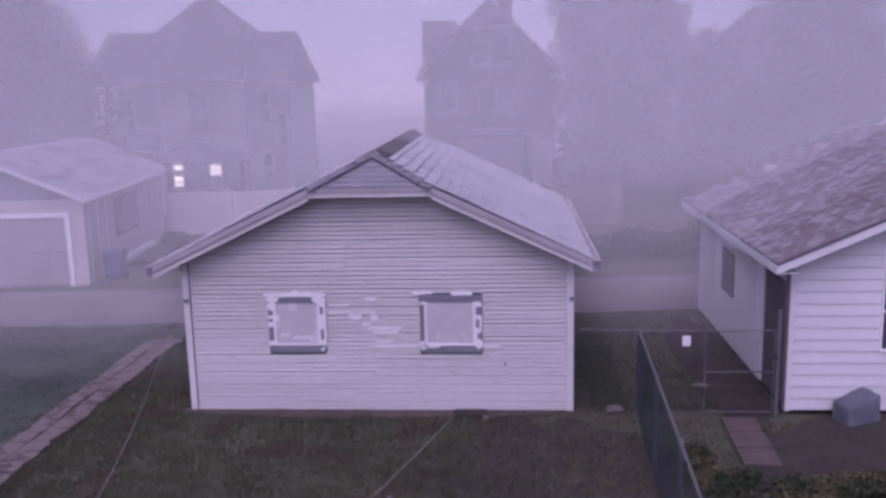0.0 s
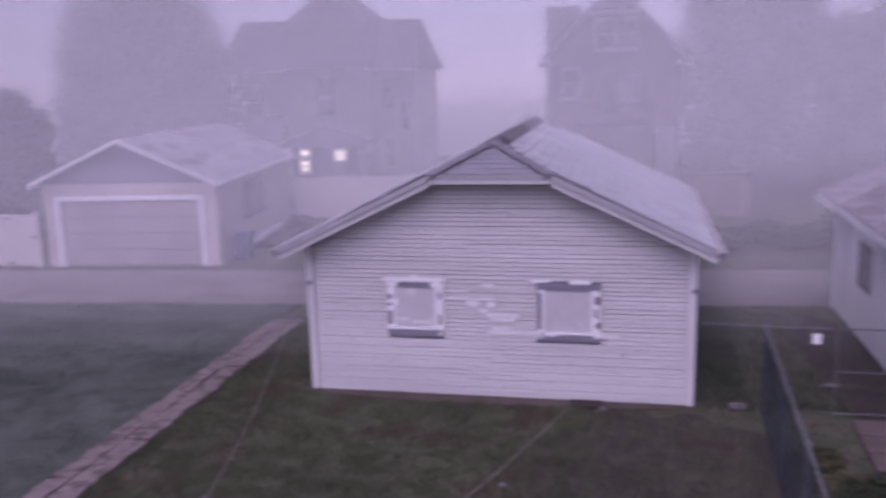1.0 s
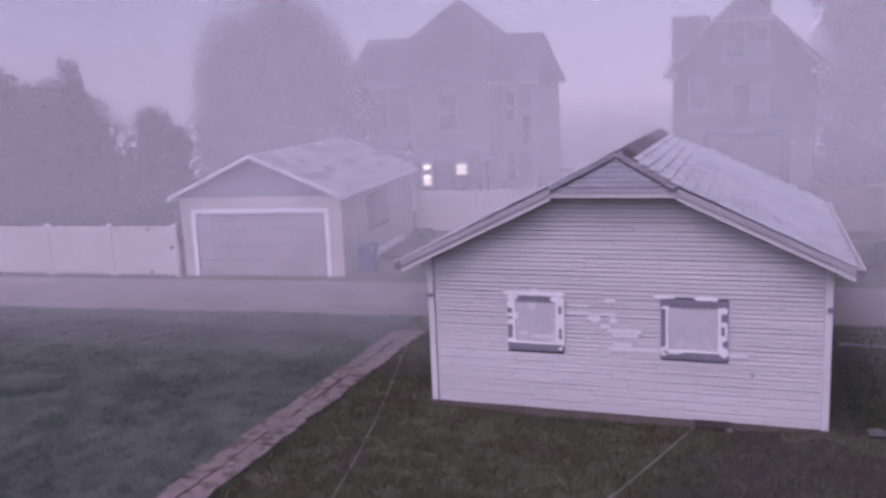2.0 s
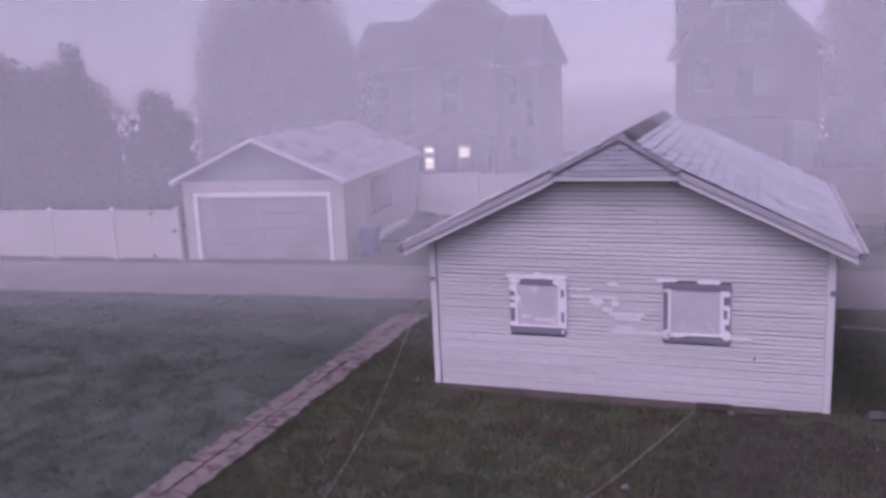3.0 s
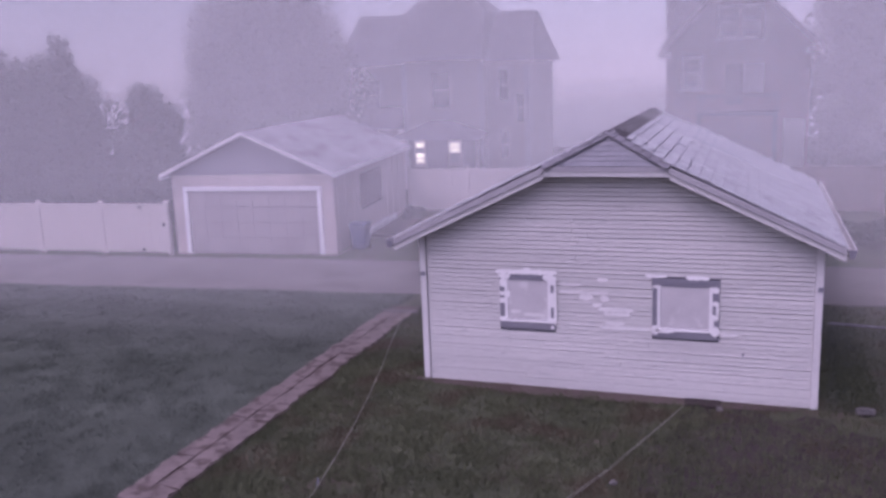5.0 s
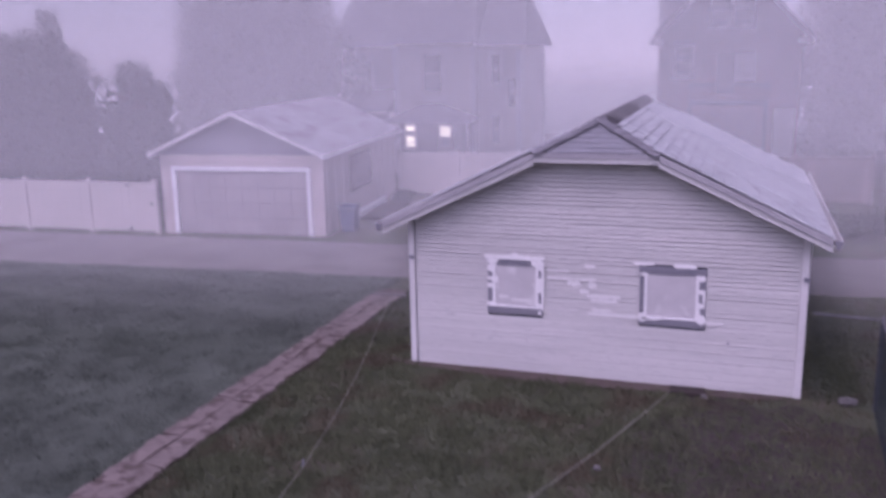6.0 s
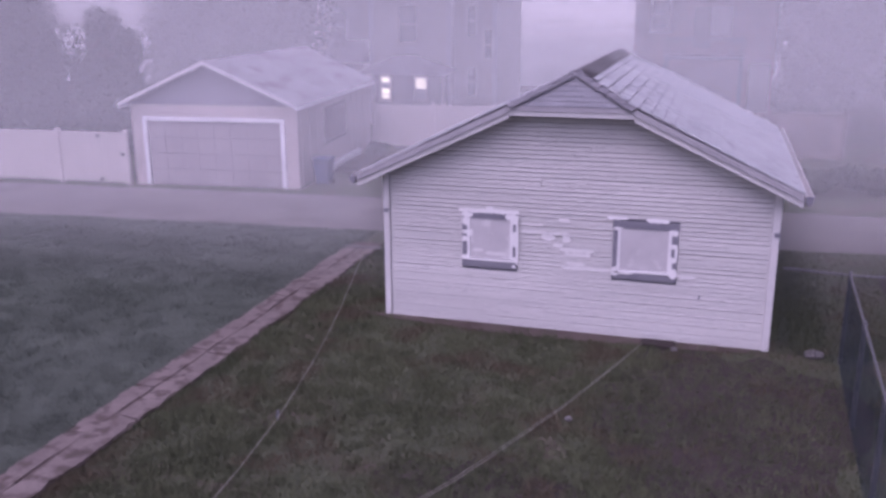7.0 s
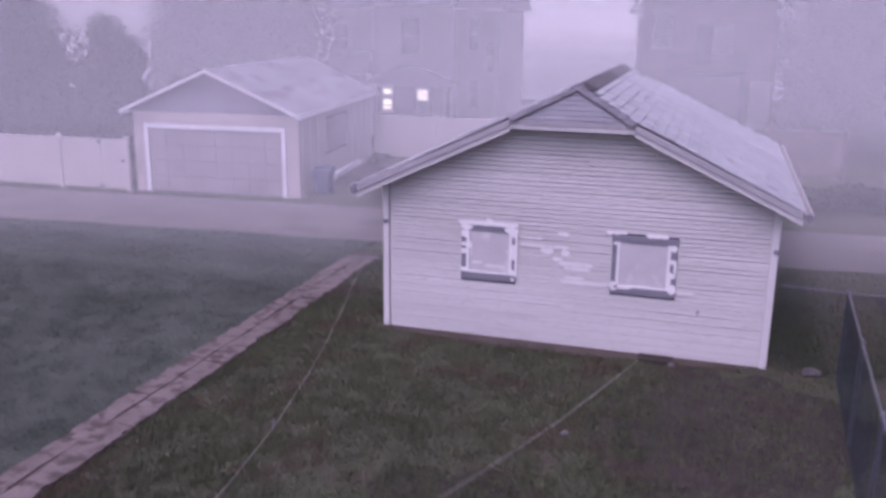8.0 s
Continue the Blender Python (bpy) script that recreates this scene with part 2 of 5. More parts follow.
def box(bm, x0, x1, y0, y1, z0, z1, bevel=0.0):
    b = bmesh.new() if bevel else bm
    vs = [b.verts.new(p) for p in ((x0, y0, z0), (x1, y0, z0), (x1, y1, z0), (x0, y1, z0), (x0, y0, z1), (x1, y0, z1), (x1, y1, z1), (x0, y1, z1))]
    for f in ((0, 3, 2, 1), (4, 5, 6, 7), (0, 1, 5, 4), (1, 2, 6, 5), (2, 3, 7, 6), (3, 0, 4, 7)):
        b.faces.new([vs[i] for i in f])
    if bevel:
        bmesh.ops.bevel(b, geom=b.edges[:], offset=bevel, segments=2, affect="EDGES", profile=0.6)
        me = bpy.data.meshes.new("tmp")
        b.to_mesh(me)
        b.free()
        bm.from_mesh(me)
        bpy.data.meshes.remove(me)
    return bm


def boxed(x0, x1, y0, y1, z0, z1, bevel=0.0):
    return box(bmesh.new(), x0, x1, y0, y1, z0, z1, bevel)


def prism(bm, outline, axis, lo, hi):
    """A flat outline of (a, b) pairs pushed along an axis: x (a=y, b=z), y (a=x, b=z) or z (a=x, b=y)."""
    def p(a, b, c):
        return {"x": (c, a, b), "y": (a, c, b), "z": (a, b, c)}[axis]
    v0 = [bm.verts.new(p(a, b, lo)) for a, b in outline]
    v1 = [bm.verts.new(p(a, b, hi)) for a, b in outline]
    bm.faces.new(v0)
    bm.faces.new(v1[::-1])
    for i in range(len(outline)):
        j = (i + 1) % len(outline)
        bm.faces.new((v0[j], v0[i], v1[i], v1[j]))
    bmesh.ops.recalc_face_normals(bm, faces=bm.faces[:])
    return bm


def slab_of(bm, corners, thick):
    """A plate whose top is a polygon in space, thickened along its own normal."""
    pts = [Vector(c) for c in corners]
    nrm = (pts[1] - pts[0]).cross(pts[2] - pts[0]).normalized()
    if nrm.z < 0:
        pts.reverse()
        nrm = -nrm
    top = [bm.verts.new(p) for p in pts]
    low = [bm.verts.new(p - nrm * thick) for p in pts]
    bm.faces.new(top)
    bm.faces.new(low[::-1])
    for i in range(len(pts)):
        j = (i + 1) % len(pts)
        bm.faces.new((top[i], low[i], low[j], top[j]))
    return bm


def rod(bm, a, b, r, sides=8, r2=None):
    a, b = Vector(a), Vector(b)
    d = b - a
    q = d.to_track_quat("Z", "Y").to_matrix().to_4x4()
    r2 = r if r2 is None else r2
    rings = []
    for c, rr in ((a, r), (b, r2)):
        rings.append([bm.verts.new(c + q @ Vector((rr * math.cos(2 * math.pi * i / sides), rr * math.sin(2 * math.pi * i / sides), 0))) for i in range(sides)])
    for i in range(sides):
        j = (i + 1) % sides
        bm.faces.new((rings[0][i], rings[0][j], rings[1][j], rings[1][i]))
    bm.faces.new(rings[0][::-1])
    bm.faces.new(rings[1])
    return bm


def soup(name, verts, faces, material):
    me = bpy.data.meshes.new(name)
    me.from_pydata(verts, [], faces)
    me.materials.append(material)
    return me


def quick_tris(name, tri, material, per=3):
    """One mesh from an array of n x per x 3 places."""
    tri = np.asarray(tri, dtype=np.float32)
    n = tri.shape[0]
    me = bpy.data.meshes.new(name)
    me.vertices.add(n * per)
    me.vertices.foreach_set("co", tri.reshape(-1))
    me.loops.add(n * per)
    me.loops.foreach_set("vertex_index", np.arange(n * per, dtype=np.int32))
    me.polygons.add(n)
    me.polygons.foreach_set("loop_start", np.arange(0, n * per, per, dtype=np.int32))
    me.polygons.foreach_set("loop_total", np.full(n, per, dtype=np.int32))
    me.update(calc_edges=True)
    me.materials.append(material)
    return me


rng = np.random.default_rng(7)
rnd = random.Random(11)

# ---- ground ----
PX = -7.60             # middle of the garden path
LANE = radians(5.0)   # the lane and all beyond it stand at this angle to the yards


def lane_y(x):
    return 19.9 + math.tan(LANE) * (x + 8.8)


bm = bmesh.new()
xs = [-900, -300, -90] + [-40 + 1.0 * i for i in range(66)] + [40, 90, 300, 900]
ys = [-300, -60, -15] + [0 + 1.0 * i for i in range(61)] + [90, 300, 900]
grid = [[bm.verts.new((x, y, noise.noise((x * 0.35, y * 0.35, 0.0)) * 0.035 - 0.02 if -40 < x < 26 and 0 < y < 60 else -0.02)) for x in xs] for y in ys]
for j in range(len(ys) - 1):
    for i in range(len(xs) - 1):
        bm.faces.new((grid[j][i], grid[j][i + 1], grid[j + 1][i + 1], grid[j + 1][i]))
ground = part("ground", bm, M["grass_soil"])
tagged(ground, "patchy dark green lawn with bare brown earth", "ground", kind="structure")

bm = bmesh.new()
c, s = math.cos(LANE), math.sin(LANE)
edge_a, edge_b = [], []
for i in range(121):
    u = -60 + i
    x0, y0 = -8.8 + u * c, 19.9 + u * s
    w = noise.noise((u * 0.5, 3.1, 0)) * 0.16
    edge_a.append((x0 - s * w, y0 + c * w))
    w2 = 3.75 + noise.noise((u * 0.5, 9.1, 0)) * 0.14
    edge_b.append((x0 - s * w2, y0 + c * w2))
va = [bm.verts.new((p[0], p[1], 0.022)) for p in edge_a]
vb = [bm.verts.new((p[0], p[1], 0.022)) for p in edge_b]
vc = [bm.verts.new(((a[0] + b[0]) / 2, (a[1] + b[1]) / 2, 0.05)) for a, b in zip(edge_a, edge_b)]
for i in range(120):
    bm.faces.new((va[i], va[i + 1], vc[i + 1], vc[i]))
    bm.faces.new((vc[i], vc[i + 1], vb[i + 1], vb[i]))
road = part("road", bm, M["gravel"])
tagged(road, "narrow pinkish grey gravel back lane", "road", kind="structure")


def patch(name, outline, z, material, label):
    bm = bmesh.new()
    bm.faces.new([bm.verts.new((x, y, z)) for x, y in outline])
    return tagged(part(name, bm, material), label, "ground", kind="structure")


def blob(cx, cy, rx, ry, n=36, wob=0.25, seed=0.0):
    pts = []
    for i in range(n):
        a = 2 * math.pi * i / n
        k = 1 + wob * noise.noise((math.cos(a) * 1.7 + seed, math.sin(a) * 1.7, seed * 2.3))
        pts.append((cx + rx * k * math.cos(a), cy + ry * k * math.sin(a)))
    return pts


turf = [(-48.0, 1.0), (PX - 0.40, 1.0), (PX - 0.40, 19.9)] + [(x, lane_y(x) + 0.02) for x in (-9.5, -14.0, -20.0, -30.0, -48.0)]
patch("lawn", turf, 0.019, M["frost_soil"], "frosted grey-green turf beside the path")
patch("bare_earth", blob(-2.2, 14.42, 3.2, 0.40, seed=1.0, wob=0.3), 0.012, M["slab_gap"], "bare reddish brown earth along the shed wall")
patch("bare_earth", blob(0.7, 11.4, 1.7, 3.1, seed=2.0, wob=0.7), -0.006, M["earth"], "bare reddish brown earth beside the wire fence")
patch("bare_earth", blob(-2.3, 9.0, 1.3, 0.7, seed=6.0, wob=0.6), 0.0, M["earth"], "worn reddish patch in the lawn")
patch("bare_earth", blob(4.0, 17.0, 0.62, 3.4, seed=3.0, wob=0.2), 0.030, M["earth"], "dark bare strip along the neighbouring garage wall")
patch("bare_earth", blob(5.6, 12.6, 2.6, 1.5, seed=4.0, wob=0.4), 0.028, M["earth"], "brown leaf-strewn earth before the neighbouring garage")

# ---- the white shed ----
SX, SY = -2.178, 14.43
shed = thing("shed", pose(SX, SY, 0), "white weathered clapboard shed with frosted clipped-gable roof", "shed")
HW, DEP, OV = 3.257, 6.95, 0.36        # half width, depth, overhang
EX, EZ, RZ = 3.70, 2.63, 4.41        # eave half width, eave and ridge height of the roof's top
HX, HZ = 1.00, 3.90                  # where the clipped gable starts
SLOPE = (RZ - EZ) / EX
YF, YB = -OV, DEP + OV               # front and back roof edges
AF, AB = 0.22, DEP - 0.22            # ridge ends
EAVE = {-1: (EX - 0.03, EZ + 0.03 * SLOPE), 1: (EX - 0.13, EZ + 0.13 * SLOPE)}   # the south eave is cut a little shorter


def under(z):
    """Half width of the gable wall at height z."""
    if z > HZ - 0.20:
        return 0.0
    return min(HW, (RZ - 0.20 - z) / SLOPE)


bm = bmesh.new()
gable = [(-HW, 0.03), (HW, 0.03), (HW, RZ - 0.20 - SLOPE * HW), (HX, HZ - 0.20), (-HX, HZ - 0.20), (-HW, RZ - 0.20 - SLOPE * HW)]
prism(bm, gable, "y", 0.02, 0.14)
wall_front = part("front_wall", bm, M["bare"], shed)
part("back_wall", prism(bmesh.new(), gable, "y", DEP - 0.12, DEP), M["clap"], shed)
for sx in (-1, 1):
    part("side_wall", boxed(min(sx * HW, sx * (HW - 0.12)), max(sx * HW, sx * (HW - 0.12)), 0.14, DEP - 0.12, 0.03, 2.62), M["clap"], shed)
part("foundation", boxed(-HW + 0.03, HW - 0.03, 0.03, DEP - 0.03, -0.15, 0.03), M["earth"], shed, "reddish brown crumbling concrete base")

# corner boards and a horizontal run of old conduit
for sx in (-1, 1):
    part("corner_board", boxed(sx * HW - 0.065, sx * HW + 0.045, -0.046, 0.04, 0.0, 2.62, 0.006), M["trim"], shed)
    part("bracket", boxed(sx * (HW + 0.01) - 0.04, sx * (HW + 0.01) + 0.04, -0.075, -0.04, 1.93, 2.0, 0.008), M["bare"], shed)

# roof plates
bm = bmesh.new()
for sx in (-1, 1):
    ex, ez = EAVE[sx]
    slab_of(bm, [(0, AF, RZ - 0.025), (sx * HX, YF, HZ - 0.025), (sx * ex, YF, ez - 0.025), (sx * ex, YB, ez - 0.025), (sx * HX, YB, HZ - 0.025), (0, AB, RZ - 0.025)], 0.06)
for yy, aa in ((YF, AF), (YB, AB)):
    slab_of(bm, [(-HX, yy, HZ - 0.025), (HX, yy, HZ - 0.025), (0, aa, RZ - 0.025)], 0.06)
roof = part("roof", bm, M["shingle"], shed)


def rake(x0, z0, x1, z1, y, drop=0.17, th=0.03):
    bm = bmesh.new()
    prism(bm, [(x0, z0 - 0.03), (x1, z1 - 0.03), (x1, z1 - 0.03 - drop), (x0, z0 - 0.03 - drop)], "y", y - th, y)
    return bm


for sx in (-1, 1):
    ex, ez = EAVE[sx]
    part("rake_board", rake(sx * ex, ez, sx * HX, HZ, YF + 0.02), M["trim"], shed)
    part("rake_moulding", rake(sx * ex, ez + 0.034, sx * HX, HZ + 0.034, YF - 0.011, 0.105, 0.035), M["grey_trim"], shed)
    part("rake_board", rake(sx * ex, ez, sx * HX, HZ, YB), M["trim"], shed)
    part("soffit_board", slab_of(bmesh.new(), [(sx * HX, YF + 0.03, HZ - 0.10), (sx * ex, YF + 0.03, ez - 0.10), (sx * ex, 0.0, ez - 0.10), (sx * HX, 0.0, HZ - 0.10)], 0.015), M["soffit"], shed)
    # gutter: an open half pipe along the eave with closed ends
    bm = bmesh.new()
    prof = [(0.03, 0.03), (0.045, -0.075), (0.075, -0.105), (0.125, -0.085), (0.15, 0.035), (0.135, 0.035), (0.112, -0.072), (0.075, -0.09), (0.054, -0.066), (0.042, 0.03)]
    prism(bm, [(sx * (ex - 0.01 + a), ez - 0.055 + b) for a, b in prof], "y", YF - 0.02, YB)
    gut = part("gutter", bm, M["trim"], shed, "white metal gutter")
    part("gutter_end", prism(bmesh.new(), [(sx * (ex - 0.01 + a), ez - 0.055 + b) for a, b in prof[:5]], "y", YF - 0.028, YF - 0.02), M["bare"], gut)
part("hip_fascia", boxed(-HX, HX, YF - 0.012, YF + 0.02, HZ - 0.15, HZ - 0.035), M["trim"], shed)
part("hip_moulding", boxed(-HX, HX, YF - 0.034, YF - 0.012, HZ - 0.075, HZ + 0.002), M["grey_trim"], shed)
part("hip_fascia", boxed(-HX, HX, YB - 0.02, YB + 0.01, HZ - 0.15, HZ - 0.035), M["trim"], shed)
part("hip_soffit", boxed(-HX, HX, YF + 0.02, 0.02, HZ - 0.17, HZ - 0.15), M["soffit"], shed)


def window(x0, x1, z0, z1, side_l, side_r):
    """A boarded-up opening: panel, casing with bare wood and dabs of new paint."""
    w = part("boarded_window", boxed(x0 + 0.02, x1 - 0.02, -0.026, 0.02, z0 + 0.02, z1 - 0.02), M["bare"], shed, "boarded-up window with half-painted casing")
    part("panel", boxed(x0 + side_l, x1 - side_r, -0.036, -0.018, z0 + 0.15, z1 - 0.14, 0.004), M["board"], w, "grey-white painted board")
    part("head_casing", boxed(x0, x1, -0.052, -0.01, z1 - 0.14, z1 - 0.012, 0.006), M["bare"], w, "bare grey wood")
    part("sill", boxed(x0 + 0.005, x1 - 0.005, -0.058, -0.01, z0 - 0.012, z0 + 0.100, 0.006), M["bare"], w, "bare grey wood")
    part("sill_strip", boxed(x0 + 0.02, x1 - 0.02, -0.064, -0.01, z0 + 0.104, z0 + 0.145, 0.006), M["fresh"], w)
    part("side_casing", boxed(x0 + 0.01, x0 + side_l - 0.004, -0.05, -0.01, z0 + 0.149, z1 - 0.124, 0.006), M["bare"], w)
    part("side_casing", boxed(x1 - side_r + 0.004, x1 - 0.01, -0.05, -0.01, z0 + 0.149, z1 - 0.124, 0.006), M["bare"], w)
    # inner white bead
    for a, b in ((x0 + side_l - 0.045, x0 + side_l + 0.008), (x1 - side_r - 0.008, x1 - side_r + 0.045)):
        part("bead", boxed(a, b, -0.056, -0.03, z0 + 0.149, z1 - 0.128, 0.005), M["fresh"], w)
    return w


def dab(parent, x0, x1, z0, z1, y, seed, depth=0.004, material=None):
    """An uneven brush stroke of fresh white paint with ragged edges and tapering ends, a few millimetres thick."""
    r = random.Random(seed)
    n = max(6, int((x1 - x0) / 0.025))
    rag = min(0.022, 0.28 * (z1 - z0))
    end = min(0.06, 0.2 * (x1 - x0))
    top, low = [], []
    for i in range(n + 1):
        x = x0 + (x1 - x0) * i / n
        mid, half = (z0 + z1) / 2, (z1 - z0) / 2
        half *= min(1.0, 0.45 + 0.55 * min(x - x0, x1 - x) / end)
        top.append((x, mid + half + rag * noise.noise((x * 17, seed * 3.7, 0)) + r.uniform(-0.2, 0.2) * rag))
        low.append((x, mid - half + rag * noise.noise((x * 17, seed * 3.7 + 50, 0)) + r.uniform(-0.2, 0.2) * rag))
    bm = bmesh.new()
    front = [[bm.verts.new((x, y - depth, z)) for x, z in line] for line in (low, top)]
    back = [[bm.verts.new((x, y, z)) for x, z in line] for line in (low, top)]
    for i in range(n):
        bm.faces.new((front[0][i], front[0][i + 1], front[1][i + 1], front[1][i]))
        bm.faces.new((back[1][i], back[1][i + 1], back[0][i + 1], back[0][i]))
        for e in (0, 1):
            bm.faces.new((back[e][i], back[e][i + 1], front[e][i + 1], front[e][i]))
    for i in (0, n):
        bm.faces.new((front[0][i], front[1][i], back[1][i], back[0][i]))
    bmesh.ops.recalc_face_normals(bm, faces=bm.faces[:])
    return part("paint_stroke", bm, material or M["fresh"], parent, "stroke of fresh white paint")


W1 = (-4.05 - SX, -3.06 - SX, 1.07, 2.06)
W2 = (-1.46 - SX, -0.39 - SX, 1.06, 2.06)
w1 = window(*W1, 0.14, 0.13)
w2 = window(*W2, 0.13, 0.16)
# fresh paint on the casings
x0, x1, z0, z1 = W1
dab(w1, x0 - 0.05, x1 + 0.03, z1 - 0.035, z1 + 0.04, -0.053, 3, 0.008)
dab(w1, x0 - 0.01, x0 + 0.20, z1 - 0.12, z1 - 0.03, -0.053, 23, 0.007)
dab(w1, x1 - 0.22, x1 + 0.02, z1 - 0.14, z1 - 0.03, -0.053, 24, 0.007)
dab(w1, x0 + 0.42, x0 + 0.56, z1 + 0.005, z1 + 0.075, -0.03, 4)
for a, b in ((1.195, 1.26), (1.50, 1.60), (1.64, 1.70), (1.80, 1.93)):
    dab(w1, x0 + 0.0, x0 + 0.11, a, b, -0.051, int(a * 100))
dab(w1, x0 + 0.10, x0 + 0.20, 1.60, 1.72, -0.053, 26, 0.006)
for a, b in ((1.19, 1.27), (1.46, 1.72), (1.85, 1.95)):
    dab(w1, x1 - 0.12, x1 + 0.01, a, b, -0.051, int(a * 170))
dab(w1, x1 - 0.035, x1 + 0.015, 1.14, 1.92, -0.052, 27, 0.006)
dab(w1, x1 - 0.09, x1 - 0.03, z0 + 0.01, z0 + 0.07, -0.06, 8)
dab(w1, x0 + 0.20, x0 + 0.38, 1.32, 1.39, -0.037, 9, 0.004, M["brushed"])
dab(w1, x0 + 0.42, x0 + 0.80, 1.28, 1.34, -0.037, 10, 0.004, M["brushed"])
x0, x1, z0, z1 = W2
dab(w2, x0 - 0.11, x0 + 0.24, z1 - 0.005, z1 + 0.05, -0.053, 13)
dab(w2, x0 + 0.54, x0 + 0.90, z1 - 0.02, z1 + 0.05, -0.053, 14)
dab(w2, x0 + 0.02, x0 + 0.15, z1 - 0.18, z1 - 0.13, -0.053, 20, 0.007)
for a, b in ((1.20, 1.27), (1.38, 1.47), (1.62, 1.70), (1.83, 1.93)):
    dab(w2, x1 - 0.15, x1 - 0.02, a, b, -0.051, int(a * 130))
dab(w2, x1 - 0.06, x1 - 0.015, 1.46, 1.66, -0.052, 31, 0.006)
dab(w2, x1 - 0.15, x1 - 0.09, 1.24, 1.42, -0.052, 32, 0.006)
dab(w2, x0 + 0.0, x0 + 0.12, z0 + 0.04, z0 + 0.20, -0.064, 18, 0.006)
dab(w2, x1 - 0.14, x1 + 0.0, z0 + 0.06, z0 + 0.21, -0.064, 19, 0.006)
dab(w2, x0 + 0.06, x0 + 0.36, z0 + 0.075, z0 + 0.125, -0.064, 33, 0.006)


# clapboards, one by one, cut round the openings and under the rakes
EXPO = 0.0765
z = 0.015
while z < HZ - 0.22:
    h = EXPO
    half = under(z)
    if z + h > HZ - 0.20:
        h = HZ - 0.20 - z
        half = under(z)
    if half <= 0.05:
        break
    spans = [(-half + (0.066 if half > HW - 0.01 else 0.0), half - (0.066 if half > HW - 0.01 else 0.0))]
    for wx0, wx1, wz0, wz1 in (W1, W2):
        if z + h > wz0 + 0.015 and z < wz1 - 0.015:
            cut = []
            for a, b in spans:
                if a < wx0 < b:
                    cut += [(a, wx0 + 0.012), (wx1 - 0.012, b)]
                else:
                    cut.append((a, b))
            spans = cut
    pieces = []
    for a, b in spans:
        while b - a > 4.3:
            k = a + rnd.uniform(1.6, 3.4)
            pieces.append((a, k - 0.0015))
            a = k + 0.0015
        pieces.append((a, b))
    for a, b in pieces:
        sag = rnd.uniform(-0.002, 0.002)
        out = rnd.uniform(0.0, 0.003)
        bm = bmesh.new()
        n = max(2, int((b - a) / 0.7))
        v = []
        for i in range(n + 1):
            x = a + (b - a) * i / n
            dz = sag + 0.003 * noise.noise((x * 0.9, z * 7, 1.0))
            v.append([bm.verts.new(p) for p in ((x, 0.02, z + dz), (x, -0.030 - out, z + dz), (x, -0.012 - out, z + h - 0.009 + dz), (x, 0.02, z + h - 0.009 + dz))])
        for p, q in zip(v, v[1:]):
            for i in range(4):
                j = (i + 1) % 4
                bm.faces.new((p[i], q[i], q[j], p[j]))
        bm.faces.new(v[0])
        bm.faces.new(v[-1][::-1])
        bmesh.ops.recalc_face_normals(bm, faces=bm.faces[:])
        part("clapboard", bm, M["clap"], wall_front)
    z += EXPO
# brushed patches between the windows
for i, (a, b, zz, h) in enumerate(((-3.02, -2.62, 1.85, 0.045), (-3.00, -2.18, 1.72, 0.05), (-2.66, -2.42, 1.62, 0.10), (-2.30, -2.16, 1.60, 0.11), (-2.37, -2.18, 1.95, 0.06),
                                   (-2.44, -2.28, 1.50, 0.07), (-2.34, -1.76, 1.43, 0.075), (-2.26, -1.80, 1.36, 0.06), (-2.30, -1.46, 1.13, 0.06), (-2.24, -1.90, 1.20, 0.05), (-0.42, -0.10, 1.12, 0.055))):
    dab(wall_front, a - SX, b - SX, zz, zz + h, -0.029, 40 + i, 0.006, M["brushed"])
part("nail", rod(bmesh.new(), (-0.02 - SX, -0.05, 0.84), (-0.02 - SX, -0.01, 0.85), 0.012, 6), M["bare"], wall_front)
part("hook", boxed(-0.035 - SX, -0.01 - SX, -0.03, -0.01, 0.78, 0.87, 0.003), M["bare"], wall_front)

# ---- the far garage ----
GM = pose(-17.42, 23.62, 0, 0, 0, math.degrees(LANE) + 1.0)
garage = thing("garage", GM, "pinkish garage with grey gable and white-trimmed door", "garage")
GW, GD, GE, GR = 5.5, 8.2, 2.56, 3.83
GO = 0.12                            # eave overhang
bm = bmesh.new()
box(bm, 0.1, 0.46, 0, 0.15, -0.1, GE - 0.05)
box(bm, 5.10, GW, 0, 0.15, -0.1, GE - 0.05)
box(bm, 0.46, 5.10, 0, 0.15, 2.0, GE - 0.05)
part("front_wall", bm, M["g_wall"], garage)
part("side_wall", boxed(0, 0.15, 0.15, GD, -0.1, GE), M["g_wall"], garage)
side = part("side_wall", boxed(GW - 0.15, GW, 0.15, GD, -0.1, GE), M["g_wall"], garage)
part("back_wall", boxed(0.15, GW - 0.15, GD - 0.15, GD, -0.1, GE), M["g_wall"], garage)
sl = (GR - GE) / (GW / 2 + GO)
gable = part("gable", prism(bmesh.new(), [(0.02, GE - 0.05), (GW - 0.02, GE - 0.05), (GW - 0.02, GR - 0.12 - sl * GW / 2), (GW / 2, GR - 0.12), (0.02, GR - 0.12 - sl * GW / 2)], "y", 0.0, 0.1), M["g_gable"], garage, "slate grey gable boarding")
